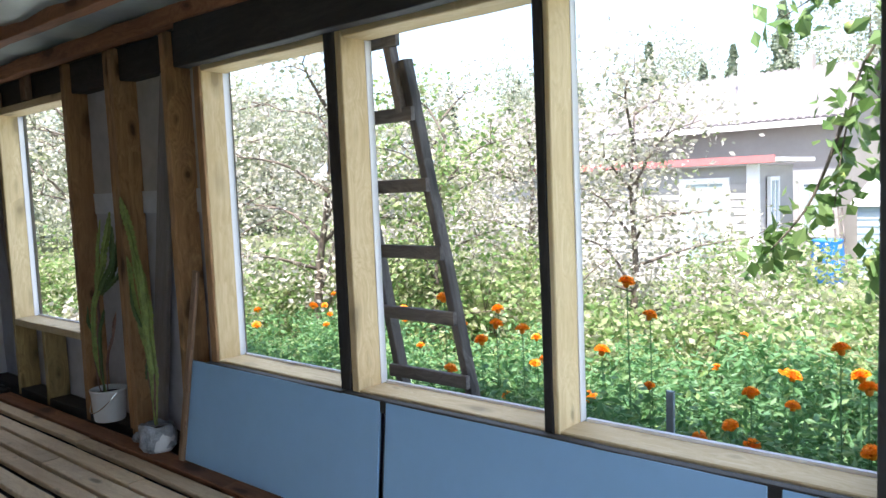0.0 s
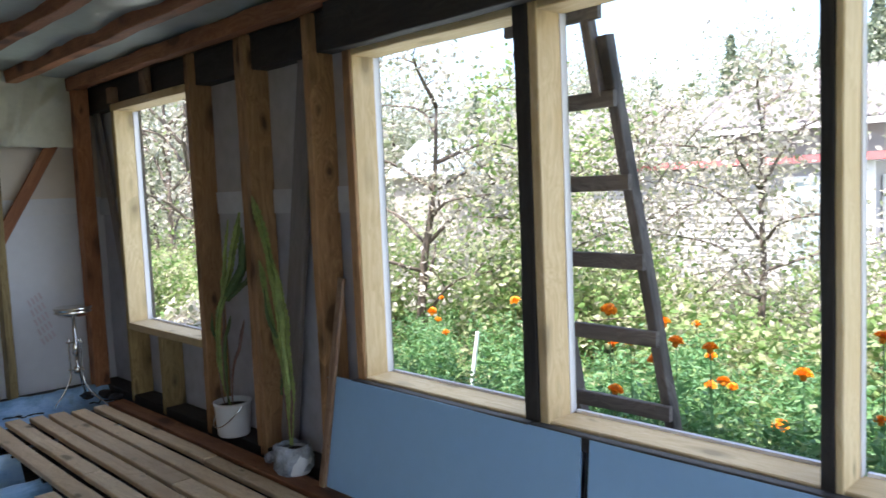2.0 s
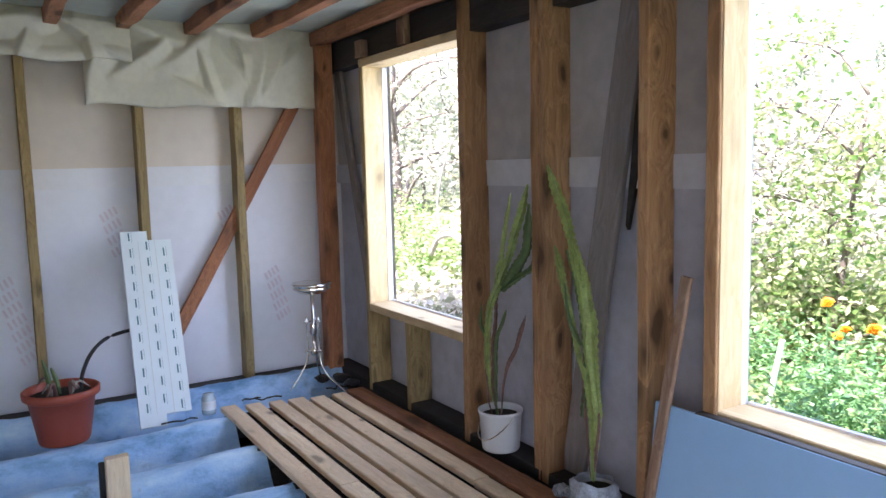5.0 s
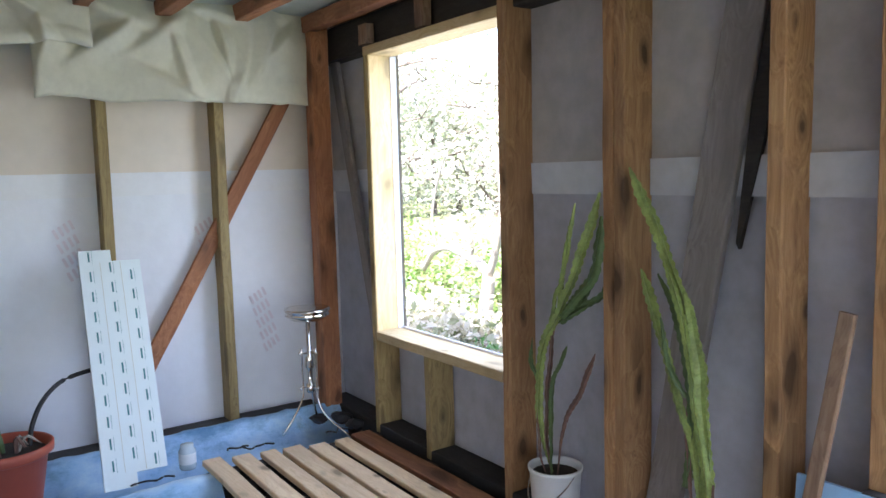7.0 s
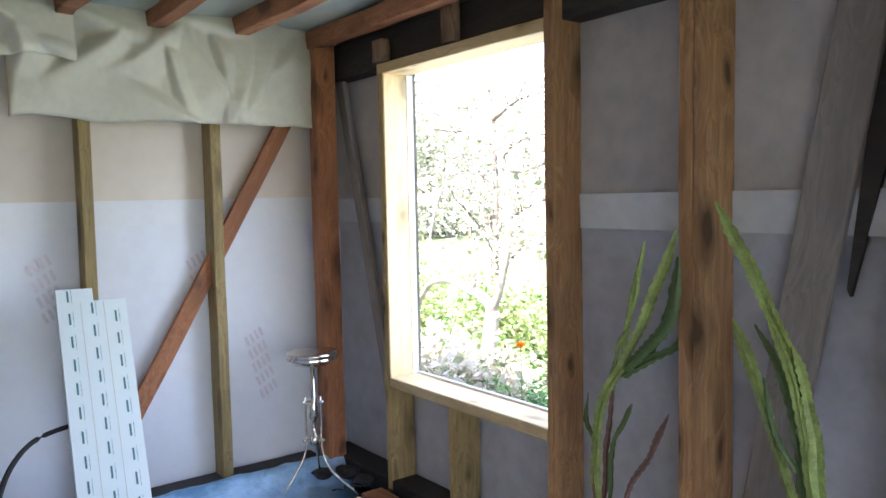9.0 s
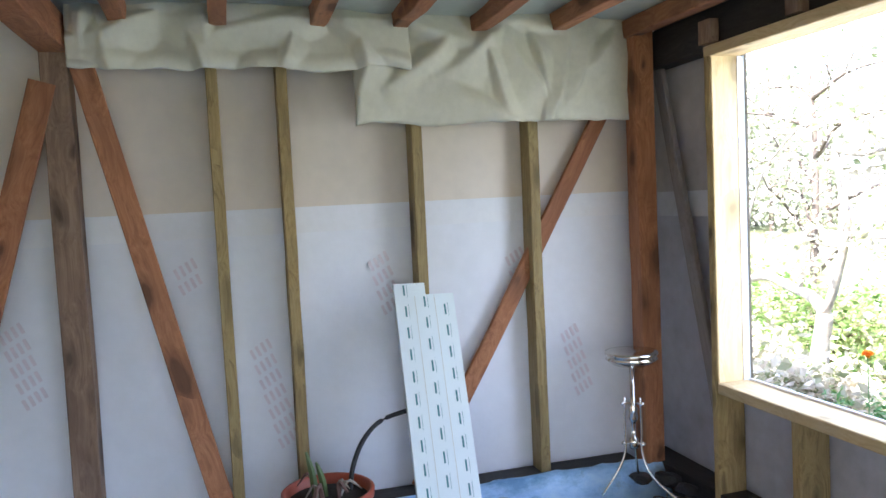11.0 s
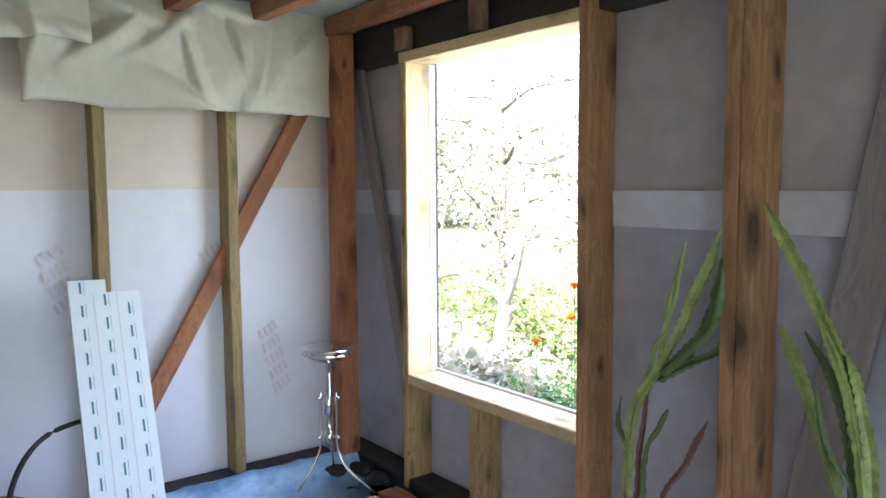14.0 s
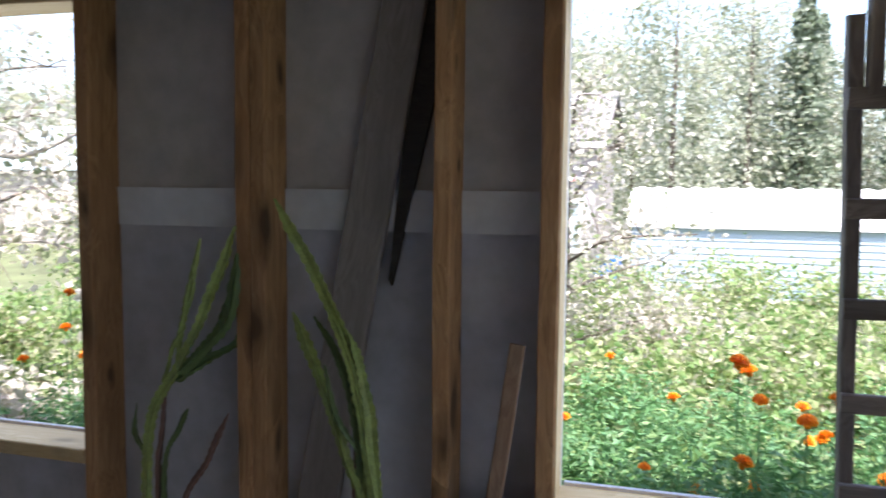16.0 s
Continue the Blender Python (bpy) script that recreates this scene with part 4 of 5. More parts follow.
def marigold(x, y, heads, scale=1.0):
    """heads: flowers as (dx, dy, height above the ground)."""
    z = ground_z(x, y)
    t = thing("marigold_plant", "feathery green marigold plant" + (" with orange blooms" if heads else " not in bloom"), "marigold", x, y, z, "marigold bed")
    put("foliage", MARI[plant_rng.randrange(5)], t, pose(0, 0, 0, 0, 0, plant_rng.uniform(0, 360)) @ Matrix.Diagonal((scale * 1.1, scale * 1.1, scale * plant_rng.uniform(0.85, 1.15), 1)))
    for dx, dy, h in heads:
        put("stem", STEM, t, Matrix.Translation((dx, dy, 0)) @ Matrix.Diagonal((1, 1, h, 1)))
        k = plant_rng.uniform(0.75, 1.15)
        put("flower", FLOWERS[plant_rng.randrange(3)], t, pose(dx, dy, h, plant_rng.uniform(-5, 30), plant_rng.uniform(-20, 20), plant_rng.uniform(0, 360)) @ Matrix.Diagonal((k, k, k, 1)))
    return t


BLOOMS = ((-1.29, 3.8, 0.97), (-2.07, 3.8, 0.70), (-2.18, 3.8, 0.60), (-1.90, 3.8, 0.69), (-2.44, 3.8, 0.82), (-2.41, 3.8, 0.41), (-1.21, 3.85, 0.47), (-0.92, 3.75, 0.30), (-0.81, 3.8, 0.36),
          (-0.72, 3.8, 0.52), (-0.55, 3.8, 0.49), (-0.70, 3.75, 0.31), (-0.37, 3.8, 0.75), (-0.26, 3.8, 0.35), (-2.36, 4.2, 0.70), (-2.68, 4.2, 0.55), (-2.12, 4.25, 0.54), (-2.10, 4.2, 0.40), (-2.03, 4.2, 0.43),
          (-2.80, 4.15, 0.22), (-2.57, 4.1, 0.16), (-2.31, 4.2, 0.17), (-3.55, 4.6, 0.55), (-3.2, 4.4, 0.35), (-4.0, 4.9, 0.6), (-1.6, 4.1, 0.55), (0.1, 3.9, 0.6), (0.5, 4.1, 0.5), (-4.6, 4.6, 0.5), (-5.0, 4.3, 0.35), (-5.69, 3.8, 0.95), (-6.1, 3.9, 0.55), (-5.9, 4.0, 0.72))
for i, (x, y, z) in enumerate(BLOOMS):
    extra = [(0.09, 0.05, z - ground_z(x, y) - 0.16)] if i % 4 == 0 and z > 0.3 else []
    marigold(x, y, [(0, 0, z - ground_z(x, y))] + extra, min(1.25, 0.65 + 0.5 * (z - GZ)))
for i in range(110):
    x, y = plant_rng.uniform(-6.5, 2.2), plant_rng.uniform(3.5, 5.9)
    if abs(x + 2.0) < 0.3 and y < 3.7:
        continue
    marigold(x, y, [(0.05, 0.02, plant_rng.uniform(0.45, 0.75))] if i % 7 == 0 else [], plant_rng.uniform(0.75, 1.2))
for i in range(46):
    x, y = plant_rng.uniform(-1.7, 1.0), plant_rng.uniform(3.9, 5.6)
    marigold(x, y, [(0.03, 0.05, plant_rng.uniform(0.6, 0.85))] if i % 11 == 0 else [], plant_rng.uniform(1.0, 1.3))


def limb_tree(name, label, category, x, y, height, spread, seed, leaf_mat_, leaf_size, leaf_count, trunk_r, lean=(0, 0), limbs=7, base=0.25, group="", bark=None, fill=0.28):
    r = random.Random(seed)
    z = ground_z(x, y)
    t = thing(name, label, category, x, y, z, group)
    tubes, tips = [], []
    trunk = smooth_path([(0, 0, -0.05), (lean[0] * 0.3 + r.uniform(-0.05, 0.05), lean[1] * 0.3, height * 0.3), (lean[0] * 0.7, lean[1] * 0.7 + r.uniform(-0.08, 0.08), height * 0.6), (lean[0], lean[1], height * 0.9)], 10)
    tubes.append(tube_data(trunk, [trunk_r * (1 - 0.085 * i) for i in range(10)], 7))
    for k in range(limbs):
        f = base + (0.95 - base) * (k + r.random() * 0.6) / limbs
        p = trunk[min(9, int(f * 9.99))]
        a = k * 2.4 + r.uniform(-0.4, 0.4)
        reach = spread * r.uniform(0.6, 1.05) * (1.15 - 0.5 * f)
        rise = height * r.uniform(0.06, 0.28)
        pts = smooth_path([p, p + Vector((math.cos(a) * reach * 0.45, math.sin(a) * reach * 0.45, rise * 0.75)), p + Vector((math.cos(a + 0.25) * reach, math.sin(a + 0.25) * reach, rise))], 8)
        tubes.append(tube_data(pts, [trunk_r * 0.42 * (1 - 0.11 * i) for i in range(8)], 5))
        tips += pts[2:]
        for q in range(5):
            s = pts[r.randrange(2, 8)]
            d = Vector((r.gauss(0, 1), r.gauss(0, 1), r.gauss(0.25, 0.6))).normalized() * reach * r.uniform(0.25, 0.55)
            tw = smooth_path([s, s + d * 0.5 + Vector((0, 0, 0.04)), s + d], 5)
            tubes.append(tube_data(tw, [trunk_r * 0.16 * (1 - 0.18 * i) for i in range(5)], 4))
            tips += tw[1:]
    part("trunk", joined(*tubes), bark or M_BARK, t, matrix=Matrix.Translation((x, y, z)), smooth=True)
    centres = []
    for i in range(leaf_count):
        p = tips[r.randrange(len(tips))]
        g = spread * fill * 0.5
        centres.append((p.x + r.gauss(0, g), p.y + r.gauss(0, g), max(0.03, p.z + r.gauss(0, g * 0.8))))
    part("crown", leaves(centres, leaf_size, r, 1.6, 0.1), leaf_mat_, t, matrix=Matrix.Translation((x, y, z)))
    return t


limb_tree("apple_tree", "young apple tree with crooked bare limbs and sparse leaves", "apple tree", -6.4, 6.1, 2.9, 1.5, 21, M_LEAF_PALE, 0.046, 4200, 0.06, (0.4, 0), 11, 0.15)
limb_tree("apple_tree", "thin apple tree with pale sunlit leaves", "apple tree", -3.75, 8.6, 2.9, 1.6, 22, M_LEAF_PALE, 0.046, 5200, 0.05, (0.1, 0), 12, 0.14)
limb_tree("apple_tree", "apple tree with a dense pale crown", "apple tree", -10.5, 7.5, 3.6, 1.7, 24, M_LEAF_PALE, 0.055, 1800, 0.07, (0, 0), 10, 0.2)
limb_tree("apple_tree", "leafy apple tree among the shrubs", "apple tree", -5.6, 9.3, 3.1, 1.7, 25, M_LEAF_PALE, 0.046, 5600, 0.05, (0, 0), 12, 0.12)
limb_tree("apple_tree", "spreading apple tree with leaves coloured pale as if in sun glare", "apple tree", -8.2, 10.2, 3.4, 1.9, 28, M_LEAF_PALE, 0.05, 5600, 0.06, (0.2, 0), 12, 0.12)
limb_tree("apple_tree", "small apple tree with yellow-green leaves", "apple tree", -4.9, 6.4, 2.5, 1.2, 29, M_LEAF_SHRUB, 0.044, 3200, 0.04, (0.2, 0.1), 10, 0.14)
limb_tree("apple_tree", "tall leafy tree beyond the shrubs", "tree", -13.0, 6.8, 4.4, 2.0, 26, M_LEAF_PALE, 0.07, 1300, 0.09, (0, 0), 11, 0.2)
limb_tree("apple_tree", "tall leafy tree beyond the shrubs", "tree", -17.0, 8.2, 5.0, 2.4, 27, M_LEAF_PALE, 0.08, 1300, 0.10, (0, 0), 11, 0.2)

# old forked apple tree behind the small window
r = random.Random(23)
old_tree = thing("apple_tree", "old forked apple tree with an arching pale limb", "apple tree", -7.1, 4.5, ground_z(-7.1, 4.5))
tubes, tips = [], []
for pts, r0, r1 in ((((-7.15, 4.5, -0.33), (-7.13, 4.5, 0.17), (-7.06, 4.5, 0.6)), 0.075, 0.055),
                    (((-7.06, 4.5, 0.6), (-7.18, 4.5, 0.70), (-7.39, 4.5, 0.75), (-7.65, 4.52, 0.80), (-7.95, 4.55, 0.74), (-8.2, 4.6, 0.55)), 0.045, 0.025),
                    (((-7.06, 4.5, 0.6), (-6.96, 4.5, 0.82), (-6.86, 4.5, 1.2), (-6.90, 4.5, 1.5), (-6.95, 4.5, 1.74)), 0.032, 0.024),
                    (((-6.95, 4.5, 1.73), (-6.82, 4.5, 1.69), (-6.67, 4.5, 1.68), (-6.5, 4.52, 1.72), (-6.2, 4.55, 1.85)), 0.024, 0.010),
                    (((-6.74, 4.5, 1.70), (-6.66, 4.5, 1.86), (-6.54, 4.5, 2.0), (-6.35, 4.5, 2.05)), 0.012, 0.005),
                    (((-6.86, 4.5, 1.15), (-6.68, 4.5, 1.14), (-6.5, 4.5, 1.14), (-6.29, 4.5, 1.10)), 0.011, 0.006),
                    (((-6.42, 4.5, 1.14), (-6.33, 4.5, 1.25), (-6.2, 4.5, 1.38)), 0.007, 0.003),
                    (((-7.9, 4.55, 0.76), (-7.88, 4.5, 1.11), (-7.68, 4.5, 1.58), (-7.36, 4.5, 1.85), (-7.2, 4.5, 1.95)), 0.013, 0.005),
                    (((-7.3, 4.5, 0.74), (-7.2, 4.45, 0.9), (-7.25, 4.4, 1.1)), 0.016, 0.006)):
    path = smooth_path(pts, 16)
    tubes.append(tube_data(path, [r0 + (r1 - r0) * i / 15 for i in range(16)], 8))
    if r0 < 0.03:
        tips += path[4:]
        for q in range(4):
            a = path[r.randrange(4, 16)]
            b = a + Vector((r.gauss(0, 0.2), r.gauss(0, 0.2), r.gauss(0.12, 0.15)))
            twig = smooth_path((a, (a + b) / 2 + Vector((0, 0, 0.02)), b), 5)
            tubes.append(tube_data(twig, [0.005, 0.004, 0.0035, 0.003, 0.002], 4))
            tips += twig[1:]
part("trunk", joined(*tubes), M_BARK_PALE, old_tree, smooth=True)
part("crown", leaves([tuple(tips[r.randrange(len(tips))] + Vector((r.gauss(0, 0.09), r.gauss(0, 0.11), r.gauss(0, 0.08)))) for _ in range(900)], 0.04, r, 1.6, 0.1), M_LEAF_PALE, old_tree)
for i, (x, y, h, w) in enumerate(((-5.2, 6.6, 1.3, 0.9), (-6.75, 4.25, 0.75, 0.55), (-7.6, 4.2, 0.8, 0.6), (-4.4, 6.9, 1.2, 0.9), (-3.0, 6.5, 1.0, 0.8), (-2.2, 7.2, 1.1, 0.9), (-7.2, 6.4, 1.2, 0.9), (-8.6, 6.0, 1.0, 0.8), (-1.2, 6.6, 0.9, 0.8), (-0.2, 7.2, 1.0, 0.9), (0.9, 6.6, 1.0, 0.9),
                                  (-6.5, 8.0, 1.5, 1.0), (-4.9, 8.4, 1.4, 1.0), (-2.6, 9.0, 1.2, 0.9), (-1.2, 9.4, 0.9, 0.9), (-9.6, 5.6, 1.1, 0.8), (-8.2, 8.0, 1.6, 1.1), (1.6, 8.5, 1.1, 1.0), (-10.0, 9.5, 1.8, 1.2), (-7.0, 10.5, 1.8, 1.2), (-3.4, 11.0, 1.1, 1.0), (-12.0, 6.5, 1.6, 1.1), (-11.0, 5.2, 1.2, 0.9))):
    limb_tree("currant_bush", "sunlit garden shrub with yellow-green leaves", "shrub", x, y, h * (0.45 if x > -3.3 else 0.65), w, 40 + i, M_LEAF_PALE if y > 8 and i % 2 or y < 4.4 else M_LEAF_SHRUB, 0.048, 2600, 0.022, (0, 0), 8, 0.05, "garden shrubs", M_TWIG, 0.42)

# apple branch hanging close outside the last window
r = random.Random(77)
branch = thing("apple_tree", "apple tree with drooping leafy branches and green apples", "apple tree", 0.75, 4.6, GZ)
tubes, tips = [tube_data(smooth_path([(0.75, 4.6, GZ), (0.7, 4.6, 0.8), (0.55, 4.5, 1.8), (0.5, 4.4, 2.9)], 10), [0.06 - 0.004 * i for i in range(10)], 7)], []
for pts in (((0.5, 4.45, 2.4), (0.0, 4.25, 2.35), (-0.35, 4.2, 1.95), (-0.45, 4.2, 1.6), (-0.49, 4.2, 1.3)), ((0.5, 4.45, 2.6), (0.0, 4.25, 2.55), (-0.4, 4.2, 2.3), (-0.75, 4.2, 2.12)), ((-0.44, 4.2, 1.7), (-0.6, 4.2, 1.3), (-0.82, 4.15, 1.02)),
            ((0.55, 4.5, 1.9), (0.1, 4.3, 1.75), (-0.2, 4.2, 1.3), (-0.3, 4.2, 0.95)), ((0.55, 4.5, 1.6), (0.1, 4.3, 1.3), (-0.15, 4.2, 0.9)), ((0.5, 4.45, 2.7), (0.2, 4.3, 2.5), (-0.25, 4.2, 2.0), (-0.28, 4.2, 1.5))):
    path = smooth_path(pts, 16)
    tubes.append(tube_data(path, [0.010 - 0.0005 * i for i in range(16)], 5))
    tips += path[5:] + path[9:]
part("trunk", joined(*tubes), M_BARK, branch, smooth=True)
part("crown", leaves([(p.x + r.gauss(0, 0.06), p.y + r.gauss(0, 0.07), p.z + r.gauss(-0.03, 0.05)) for p in [tips[r.randrange(len(tips))] for _ in range(520)]], 0.058, r, 1.55, 0.7), M_LEAF_APPLE, branch)
for x, y, z in ((-0.42, 4.17, 2.05), (-0.47, 4.18, 1.42), (-0.34, 4.18, 1.05)):
    part("apple", lathe([(0.0, -0.026), (0.014, -0.026), (0.027, -0.01), (0.030, 0.005), (0.022, 0.024), (0.006, 0.026), (0.0, 0.02)], 14), M_CACTUS, branch, "small green apple", Matrix.Translation((x, y, z)), smooth=True)

# low weeds over the whole garden
r = random.Random(5)
weeds = []
for i in range(26000):
    x, y = r.uniform(-14, 5), 3.0 + 10 * r.random() ** 1.4
    weeds.append((x, y, ground_z(x, y) + abs(r.gauss(0.0, 0.16 if y > 4.4 else 0.09))))
tagged(part("weeds", leaves(weeds, 0.045, r, 2.2, -0.3), M_GRASS), "dense low weeds and grass across the garden", "weeds", kind="stuff")
tagged(beam("garden_stake", (-4.17, 4.5, -0.3), (-4.02, 4.5, 0.42), 0.03, 0.02, M_INSUL, None, "pale wooden stake standing in the bed", side=(1, 0, 0)), category="stake")
tagged(beam("garden_stake", (-0.98, 3.55, -0.3), (-0.97, 3.55, 0.55), 0.035, 0.02, M_SHED, None, "grey wooden stake standing in the bed", side=(1, 0, 0)), category="stake")
tagged(beam("bed_board", (-8.3, 4.2, -0.1), (-7.1, 4.1, -0.05), 0.05, 0.2, M_INSUL, None, "white board edging the flower bed"), category="board")
tagged(beam("bed_board", (-2.9, 3.5, -0.22), (-1.9, 3.45, -0.22), 0.05, 0.14, M_INSUL, None, "white and red board edging the flower bed"), category="board")


# ---- neighbouring houses ----
def siding(length, z0, z1, step=0.16):
    """Lapped boards on a wall along x at y = 0, facing -y."""
    verts, faces = [], []
    z = z0
    while z < z1 - 0.01:
        t, o = min(z1, z + step), len(verts)
        verts += [(0, -0.022, z), (length, -0.022, z), (length, -0.004, t), (0, -0.004, t), (0, 0.1, z), (length, 0.1, z), (length, 0.1, t), (0, 0.1, t)]
        faces += [(o, o + 1, o + 2, o + 3), (o, o + 4, o + 5, o + 1), (o + 3, o + 2, o + 6, o + 7), (o, o + 3, o + 7, o + 4), (o + 1, o + 5, o + 6, o + 2)]
        z = t
    return verts, [], faces


def ribbed(p0, along, up, n, material, parent, name="roof", label=""):
    """A sheet roof with n raised ribs across its length."""
    p0, along, up = Vector(p0), Vector(along), Vector(up)
    nrm = along.cross(up).normalized()
    if nrm.z < 0:
        nrm = -nrm
    verts, faces = [], []
    for i in range(4 * n + 1):
        h = (0.0, 0.0, 0.035, 0.035)[i % 4]
        for q in (0, 1):
            verts.append(tuple(p0 + along * (i / (4 * n)) + up * q + nrm * h))
    for i in range(4 * n):
        faces.append((2 * i, 2 * i + 2, 2 * i + 3, 2 * i + 1))
    ob = part(name, (verts, [], faces), material, parent, label)
    so = ob.modifiers.new("thickness", "SOLIDIFY")
    so.thickness = 0.04
    return ob


def siding_wall(parent, m, length, z0, z1, step, material):
    wall = part("wall", box(0, length, 0.0, 0.1, z0, z1), material, parent, matrix=m)
    me = link_mesh("board", siding(length, 0, step, step), material)
    for i in range(int((z1 - z0) / step)):
        ob = put("board", me, wall, Matrix.Translation((0, -0.003, z0 + step * i)))
    return wall


def house_window(parent, m, w, h, name="window"):
    win = part(name, box(-w / 2, w / 2, -0.06, -0.03, 0, h), M_WINGLASS, parent, matrix=m)
    for x0, x1, z0, z1 in ((-w / 2 - 0.08, -w / 2, -0.08, h + 0.08), (w / 2, w / 2 + 0.08, -0.08, h + 0.08), (-w / 2, w / 2, -0.08, 0), (-w / 2, w / 2, h, h + 0.08), (-0.025, 0.025, 0, h)):
        part("window_frame", box(x0, x1, -0.09, -0.02, z0, z1), M_TRIM, win, matrix=m)
    return win


HG = -0.8
house = thing("house", "grey-beige house with a pinkish ribbed metal roof", "house", -7, 22, HG)
HM = pose(-4.3, 20.25, 0, 0, 0, 180 - 3)          # own x runs along the front, away from the right-hand corner
FR = HM @ Matrix.Diagonal((1, -1, 1, 1))
part("wall", box(0, 5.6, 0, 4.1, HG, 2.72), M_STUCCO, house, matrix=FR)
gable = [(0, 0, 2.70), (0, 4.1, 2.70), (0, 2.05, 4.02), (5.6, 0, 2.70), (5.6, 4.1, 2.70), (5.6, 2.05, 4.02)]
part("gable", (gable, [], [(0, 1, 2), (3, 5, 4), (0, 2, 5, 3), (1, 4, 5, 2), (0, 3, 4, 1)]), M_STUCCO, house, matrix=FR)
fx = lambda x, y, z: FR @ Vector((x, y, z))
ribbed(fx(-0.3, -0.45, 2.68), fx(6.0, 0, 0) - fx(-0.3, 0, 0), fx(0, 2.05, 4.16) - fx(0, -0.45, 2.68), 34, M_ROOF, house)
ribbed(fx(-0.3, 4.55, 2.68), fx(6.0, 0, 0) - fx(-0.3, 0, 0), fx(0, 2.05, 4.16) - fx(0, 4.55, 2.68), 34, M_ROOF, house)
part("fascia", box(-0.3, 6.0, -0.50, -0.46, 2.54, 2.68), M_TRIM, house, matrix=FR)
part("flue", lathe([(0.07, 3.2), (0.07, 4.4), (0.11, 4.42), (0.11, 4.5), (0.0, 4.56)], 14), M_TRIM, house, matrix=FR @ Matrix.Translation((2.75, 1.0, 0)))
part("chimney", box(1.2, 1.5, 1.8, 2.1, 3.8, 4.5), M_STUCCO, house, matrix=FR)
for y, z, w, h in ((1.9, 2.55, 0.5, 0.75), (2.0, 0.8, 0.5, 1.0)):
    house_window(house, FR @ pose(0, y, z, 0, 0, 90) @ Matrix.Diagonal((1, 1, 1, 1)), w, h)

annex = thing("house_annex", "low white-sided annex with a red roof edge", "house", -8, 16, HG)
AX = -12.8
siding_wall(annex, Matrix.Translation((AX, 16.0, 0)), AX * -1 - 4.75, HG, 1.62, 0.16, M_SIDING)
part("side_wall", box(-4.85, -4.75, 16.05, 18.2, HG, 1.62), M_SIDING, annex)
part("porch_roof", box(-10.0, -4.35, 15.75, 18.4, 1.68, 1.76), M_TRIM, annex)
part("fascia", box(-10.0, -4.35, 15.71, 15.75, 1.66, 1.80), M_REDEDGE, annex, "red roof edge")
ribbed((-13.5, 15.6, 1.80), (4.6, 0, 0), (0, 3.4, 1.62), 24, M_ROOF, annex)
part("gable_wall", box(-13.3, -9.2, 16.1, 18.9, 1.62, 1.80), M_SIDING, annex)
house_window(annex, Matrix.Translation((-9.55, 15.7, 1.95)), 0.75, 0.42)
part("corner_post", box(-4.95, -4.72, 15.9, 16.0, HG, 1.64), M_TRIM, annex)
door = part("door", box(-6.22, -5.42, 15.92, 15.97, HG, 1.28), M_WINGLASS, annex, "glazed porch door")
for x0, x1, z0, z1 in ((-6.34, -6.22, HG, 1.40), (-5.42, -5.30, HG, 1.40), (-6.22, -5.42, 1.28, 1.40)):
    part("door_frame", box(x0, x1, 15.90, 15.975, z0, z1), M_TRIM, door)
house_window(annex, pose(-4.74, 16.7, 0.05, 0, 0, 90), 0.42, 1.25)
house_window(house, FR @ pose(0.6, 0, -0.05, 0, 0, 0), 0.4, 1.2)
part("wall_band", box(0, 2.2, -0.02, 0.0, HG, 1.55), M_SIDING, house, "white lower wall", FR)

shed = thing("garden_shed", "low blue-grey boarded shed with a white sheet roof", "shed", 0, 17.5, HG)
siding_wall(shed, Matrix.Translation((-3.3, 17.4, 0)), 8.2, HG, 0.72, 0.14, M_SHED)
part("eave", box(-3.4, 5.0, 17.28, 17.37, 0.72, 0.80), M_TRIM, shed)
ribbed((-3.4, 17.3, 0.80), (8.4, 0, 0), (0, 3.0, 0.75), 20, M_WHITEROOF, shed)
barrel = thing("barrel", "bright blue plastic barrel beside the shed", "barrel", -3.75, 17.0, HG)
part("body", lathe([(0.0, 0), (0.26, 0), (0.28, 0.03), (0.31, 0.3), (0.31, 0.55), (0.28, 0.83), (0.29, 0.85), (0.29, 0.88), (0.25, 0.89), (0.0, 0.87)], 28), M_BARREL, barrel, matrix=Matrix.Translation((-3.75, 17.0, HG + 0.0)), smooth=True)
for k, (x, l) in enumerate(((-3.5, 1.6), (-3.42, 1.5), (-3.58, 1.45))):
    tagged(beam("pole", (x, 17.2, HG), (x - 0.15, 17.35, HG + l), 0.03, 0.03, M_GREY, None, "thin pole leaning by the shed"), category="pole", group="leaning poles")
far = thing("house", "distant house with a blue-grey roof behind trees", "house", -25, 24, HG)
part("wall", box(-27.5, -23.5, 24, 28, HG, 2.1), M_STUCCO, far)
part("roof", ([(-27.9, 23.6, 2.0), (-23.1, 23.6, 2.0), (-23.1, 28.4, 2.0), (-27.9, 28.4, 2.0), (-27.9, 26, 3.8), (-23.1, 26, 3.8)], [], [(0, 1, 5, 4), (2, 3, 4, 5), (0, 4, 3), (1, 2, 5), (3, 2, 1, 0)]), M_SHED, far)
bushes = random.Random(9)
for i in range(10):
    x, y = bushes.uniform(-4.5, 1.5), bushes.uniform(11.5, 15.0)
    limb_tree("flower_bush", "pale sunlit bush in front of the house", "shrub", x, y, 0.9, 0.8, 90 + i, M_LEAF_SHRUB, 0.06, 1000, 0.02, (0, 0), 7, 0.05, "pale bushes", M_TWIG, 0.45)


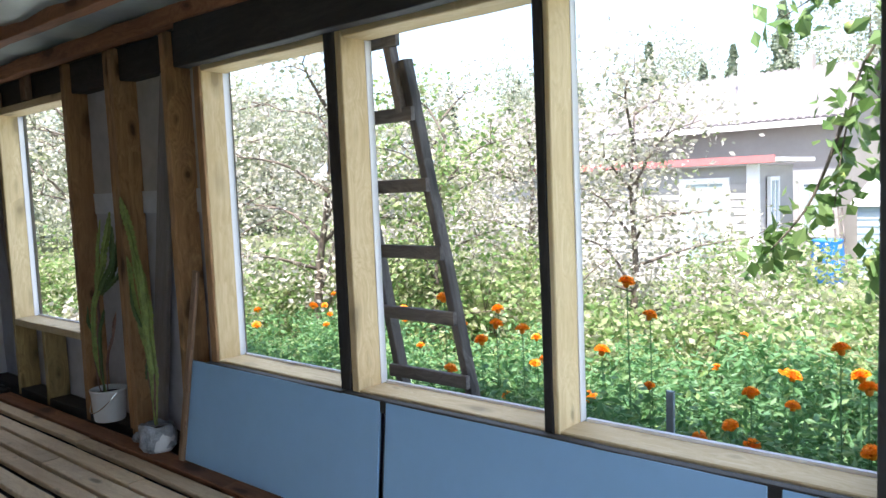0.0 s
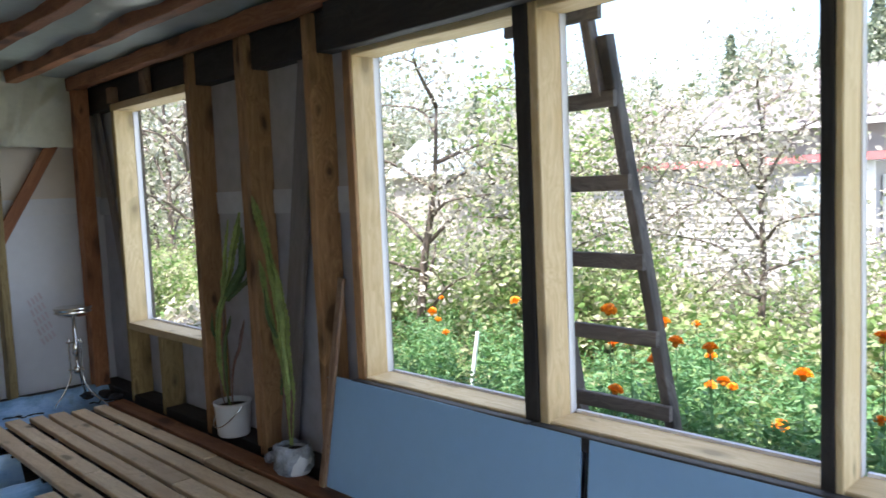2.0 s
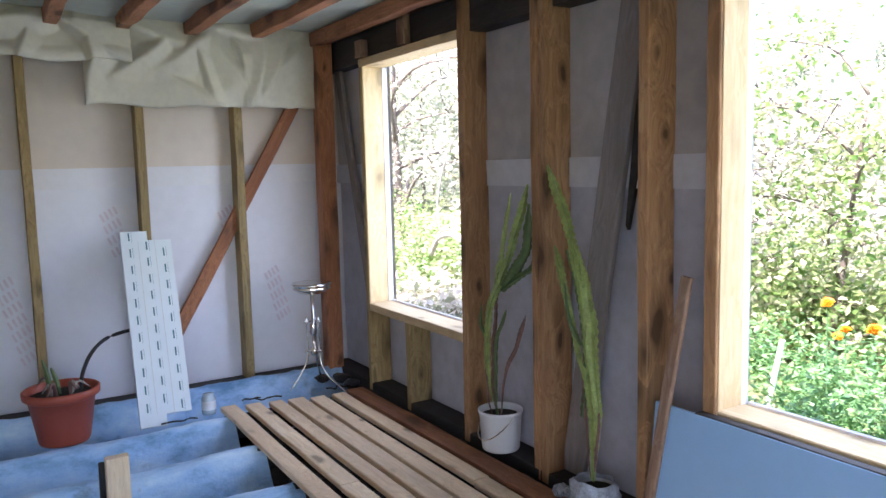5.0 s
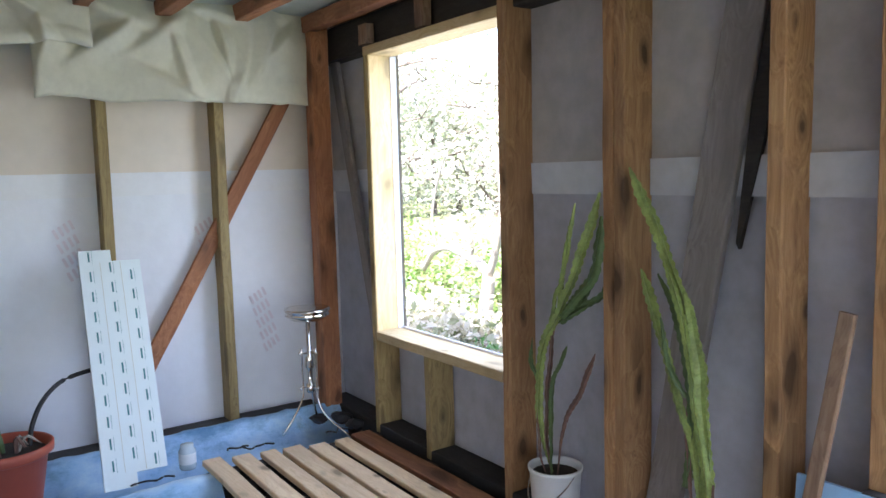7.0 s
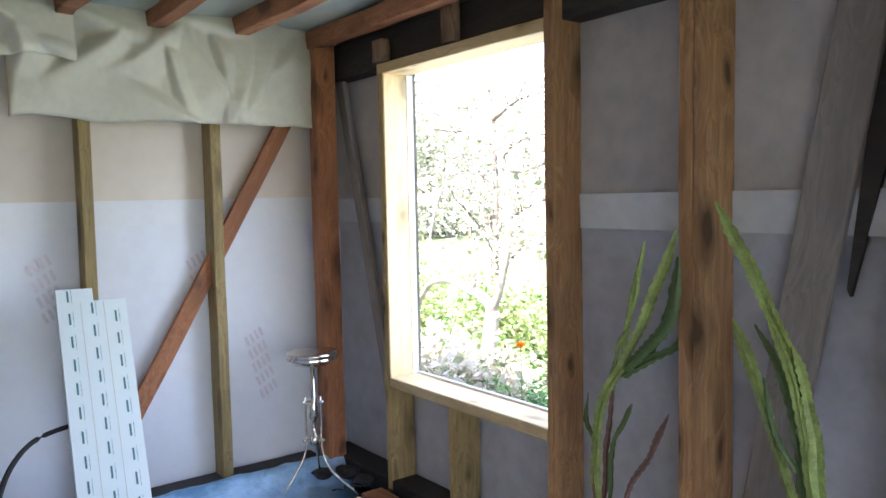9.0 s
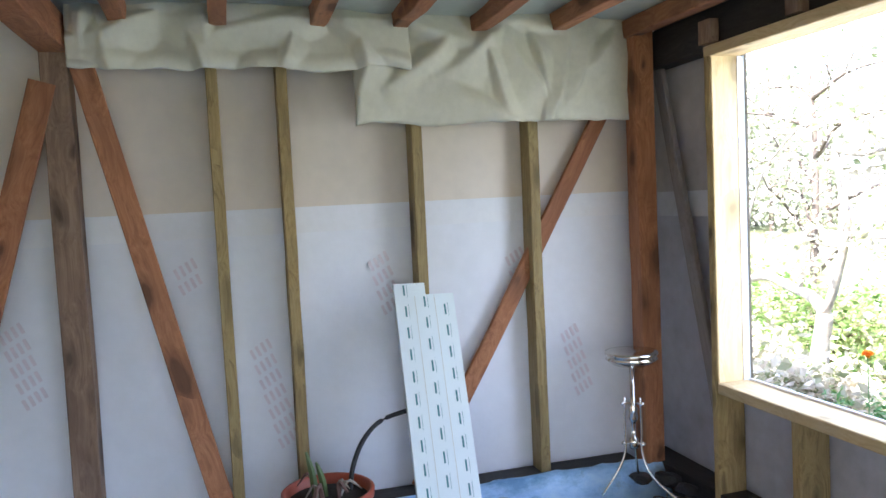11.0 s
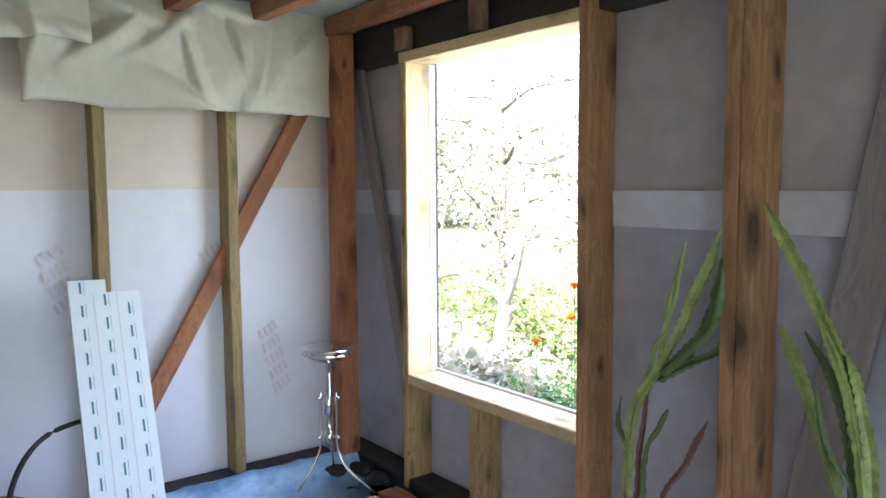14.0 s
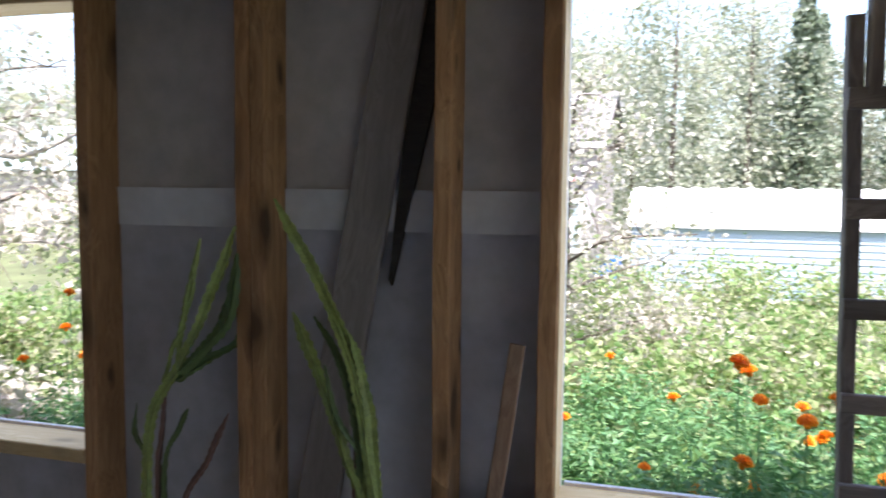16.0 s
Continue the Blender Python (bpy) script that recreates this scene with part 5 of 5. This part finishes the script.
# ---- forest ----
def conifer_mesh(seed, h):
    r = random.Random(seed)
    pts = []
    for i in range(4600):
        f = 0.12 + 0.88 * r.random() ** 0.8
        tier = math.floor(f * 16) / 16
        reach = h * 0.26 * (1.04 - f) * (0.45 + 0.7 * r.random()) * (0.9 + 0.2 * math.sin(seed + tier * 40))
        a = r.uniform(0, 6.28)
        s = r.random() ** 0.5
        pts.append((math.cos(a) * reach * s, math.sin(a) * reach * s, h * f - reach * s * 0.35))
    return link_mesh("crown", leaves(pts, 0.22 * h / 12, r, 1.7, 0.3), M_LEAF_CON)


def birch_mesh(seed, h):
    r = random.Random(seed)
    blobs = [(r.gauss(0, h * 0.10), r.gauss(0, h * 0.10), h * r.uniform(0.10, 0.97), h * r.uniform(0.05, 0.11)) for _ in range(26)]
    pts = []
    for i in range(4600):
        x, y, z, q = blobs[r.randrange(26)]
        k = 1.2 - 0.75 * max(0, z / h - 0.4)
        pts.append((x * k + r.gauss(0, q), y * k + r.gauss(0, q), z + r.gauss(0, q)))
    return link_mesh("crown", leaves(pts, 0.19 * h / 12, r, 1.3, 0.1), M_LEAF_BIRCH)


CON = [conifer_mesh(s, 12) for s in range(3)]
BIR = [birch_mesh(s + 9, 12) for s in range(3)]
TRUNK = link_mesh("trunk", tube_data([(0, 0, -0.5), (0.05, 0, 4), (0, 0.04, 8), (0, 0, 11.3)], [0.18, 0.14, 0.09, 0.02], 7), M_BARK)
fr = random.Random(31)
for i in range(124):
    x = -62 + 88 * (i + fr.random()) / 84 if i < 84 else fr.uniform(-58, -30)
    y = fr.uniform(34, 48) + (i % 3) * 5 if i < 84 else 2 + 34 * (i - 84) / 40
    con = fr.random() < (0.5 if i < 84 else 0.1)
    t = thing("conifer_tree" if con else "birch_tree", "tall conifer in the forest edge, coloured pale for haze" if con else "tall tree in the forest edge, leaves coloured pale for haze", "tree", x, y, HG, "forest edge")
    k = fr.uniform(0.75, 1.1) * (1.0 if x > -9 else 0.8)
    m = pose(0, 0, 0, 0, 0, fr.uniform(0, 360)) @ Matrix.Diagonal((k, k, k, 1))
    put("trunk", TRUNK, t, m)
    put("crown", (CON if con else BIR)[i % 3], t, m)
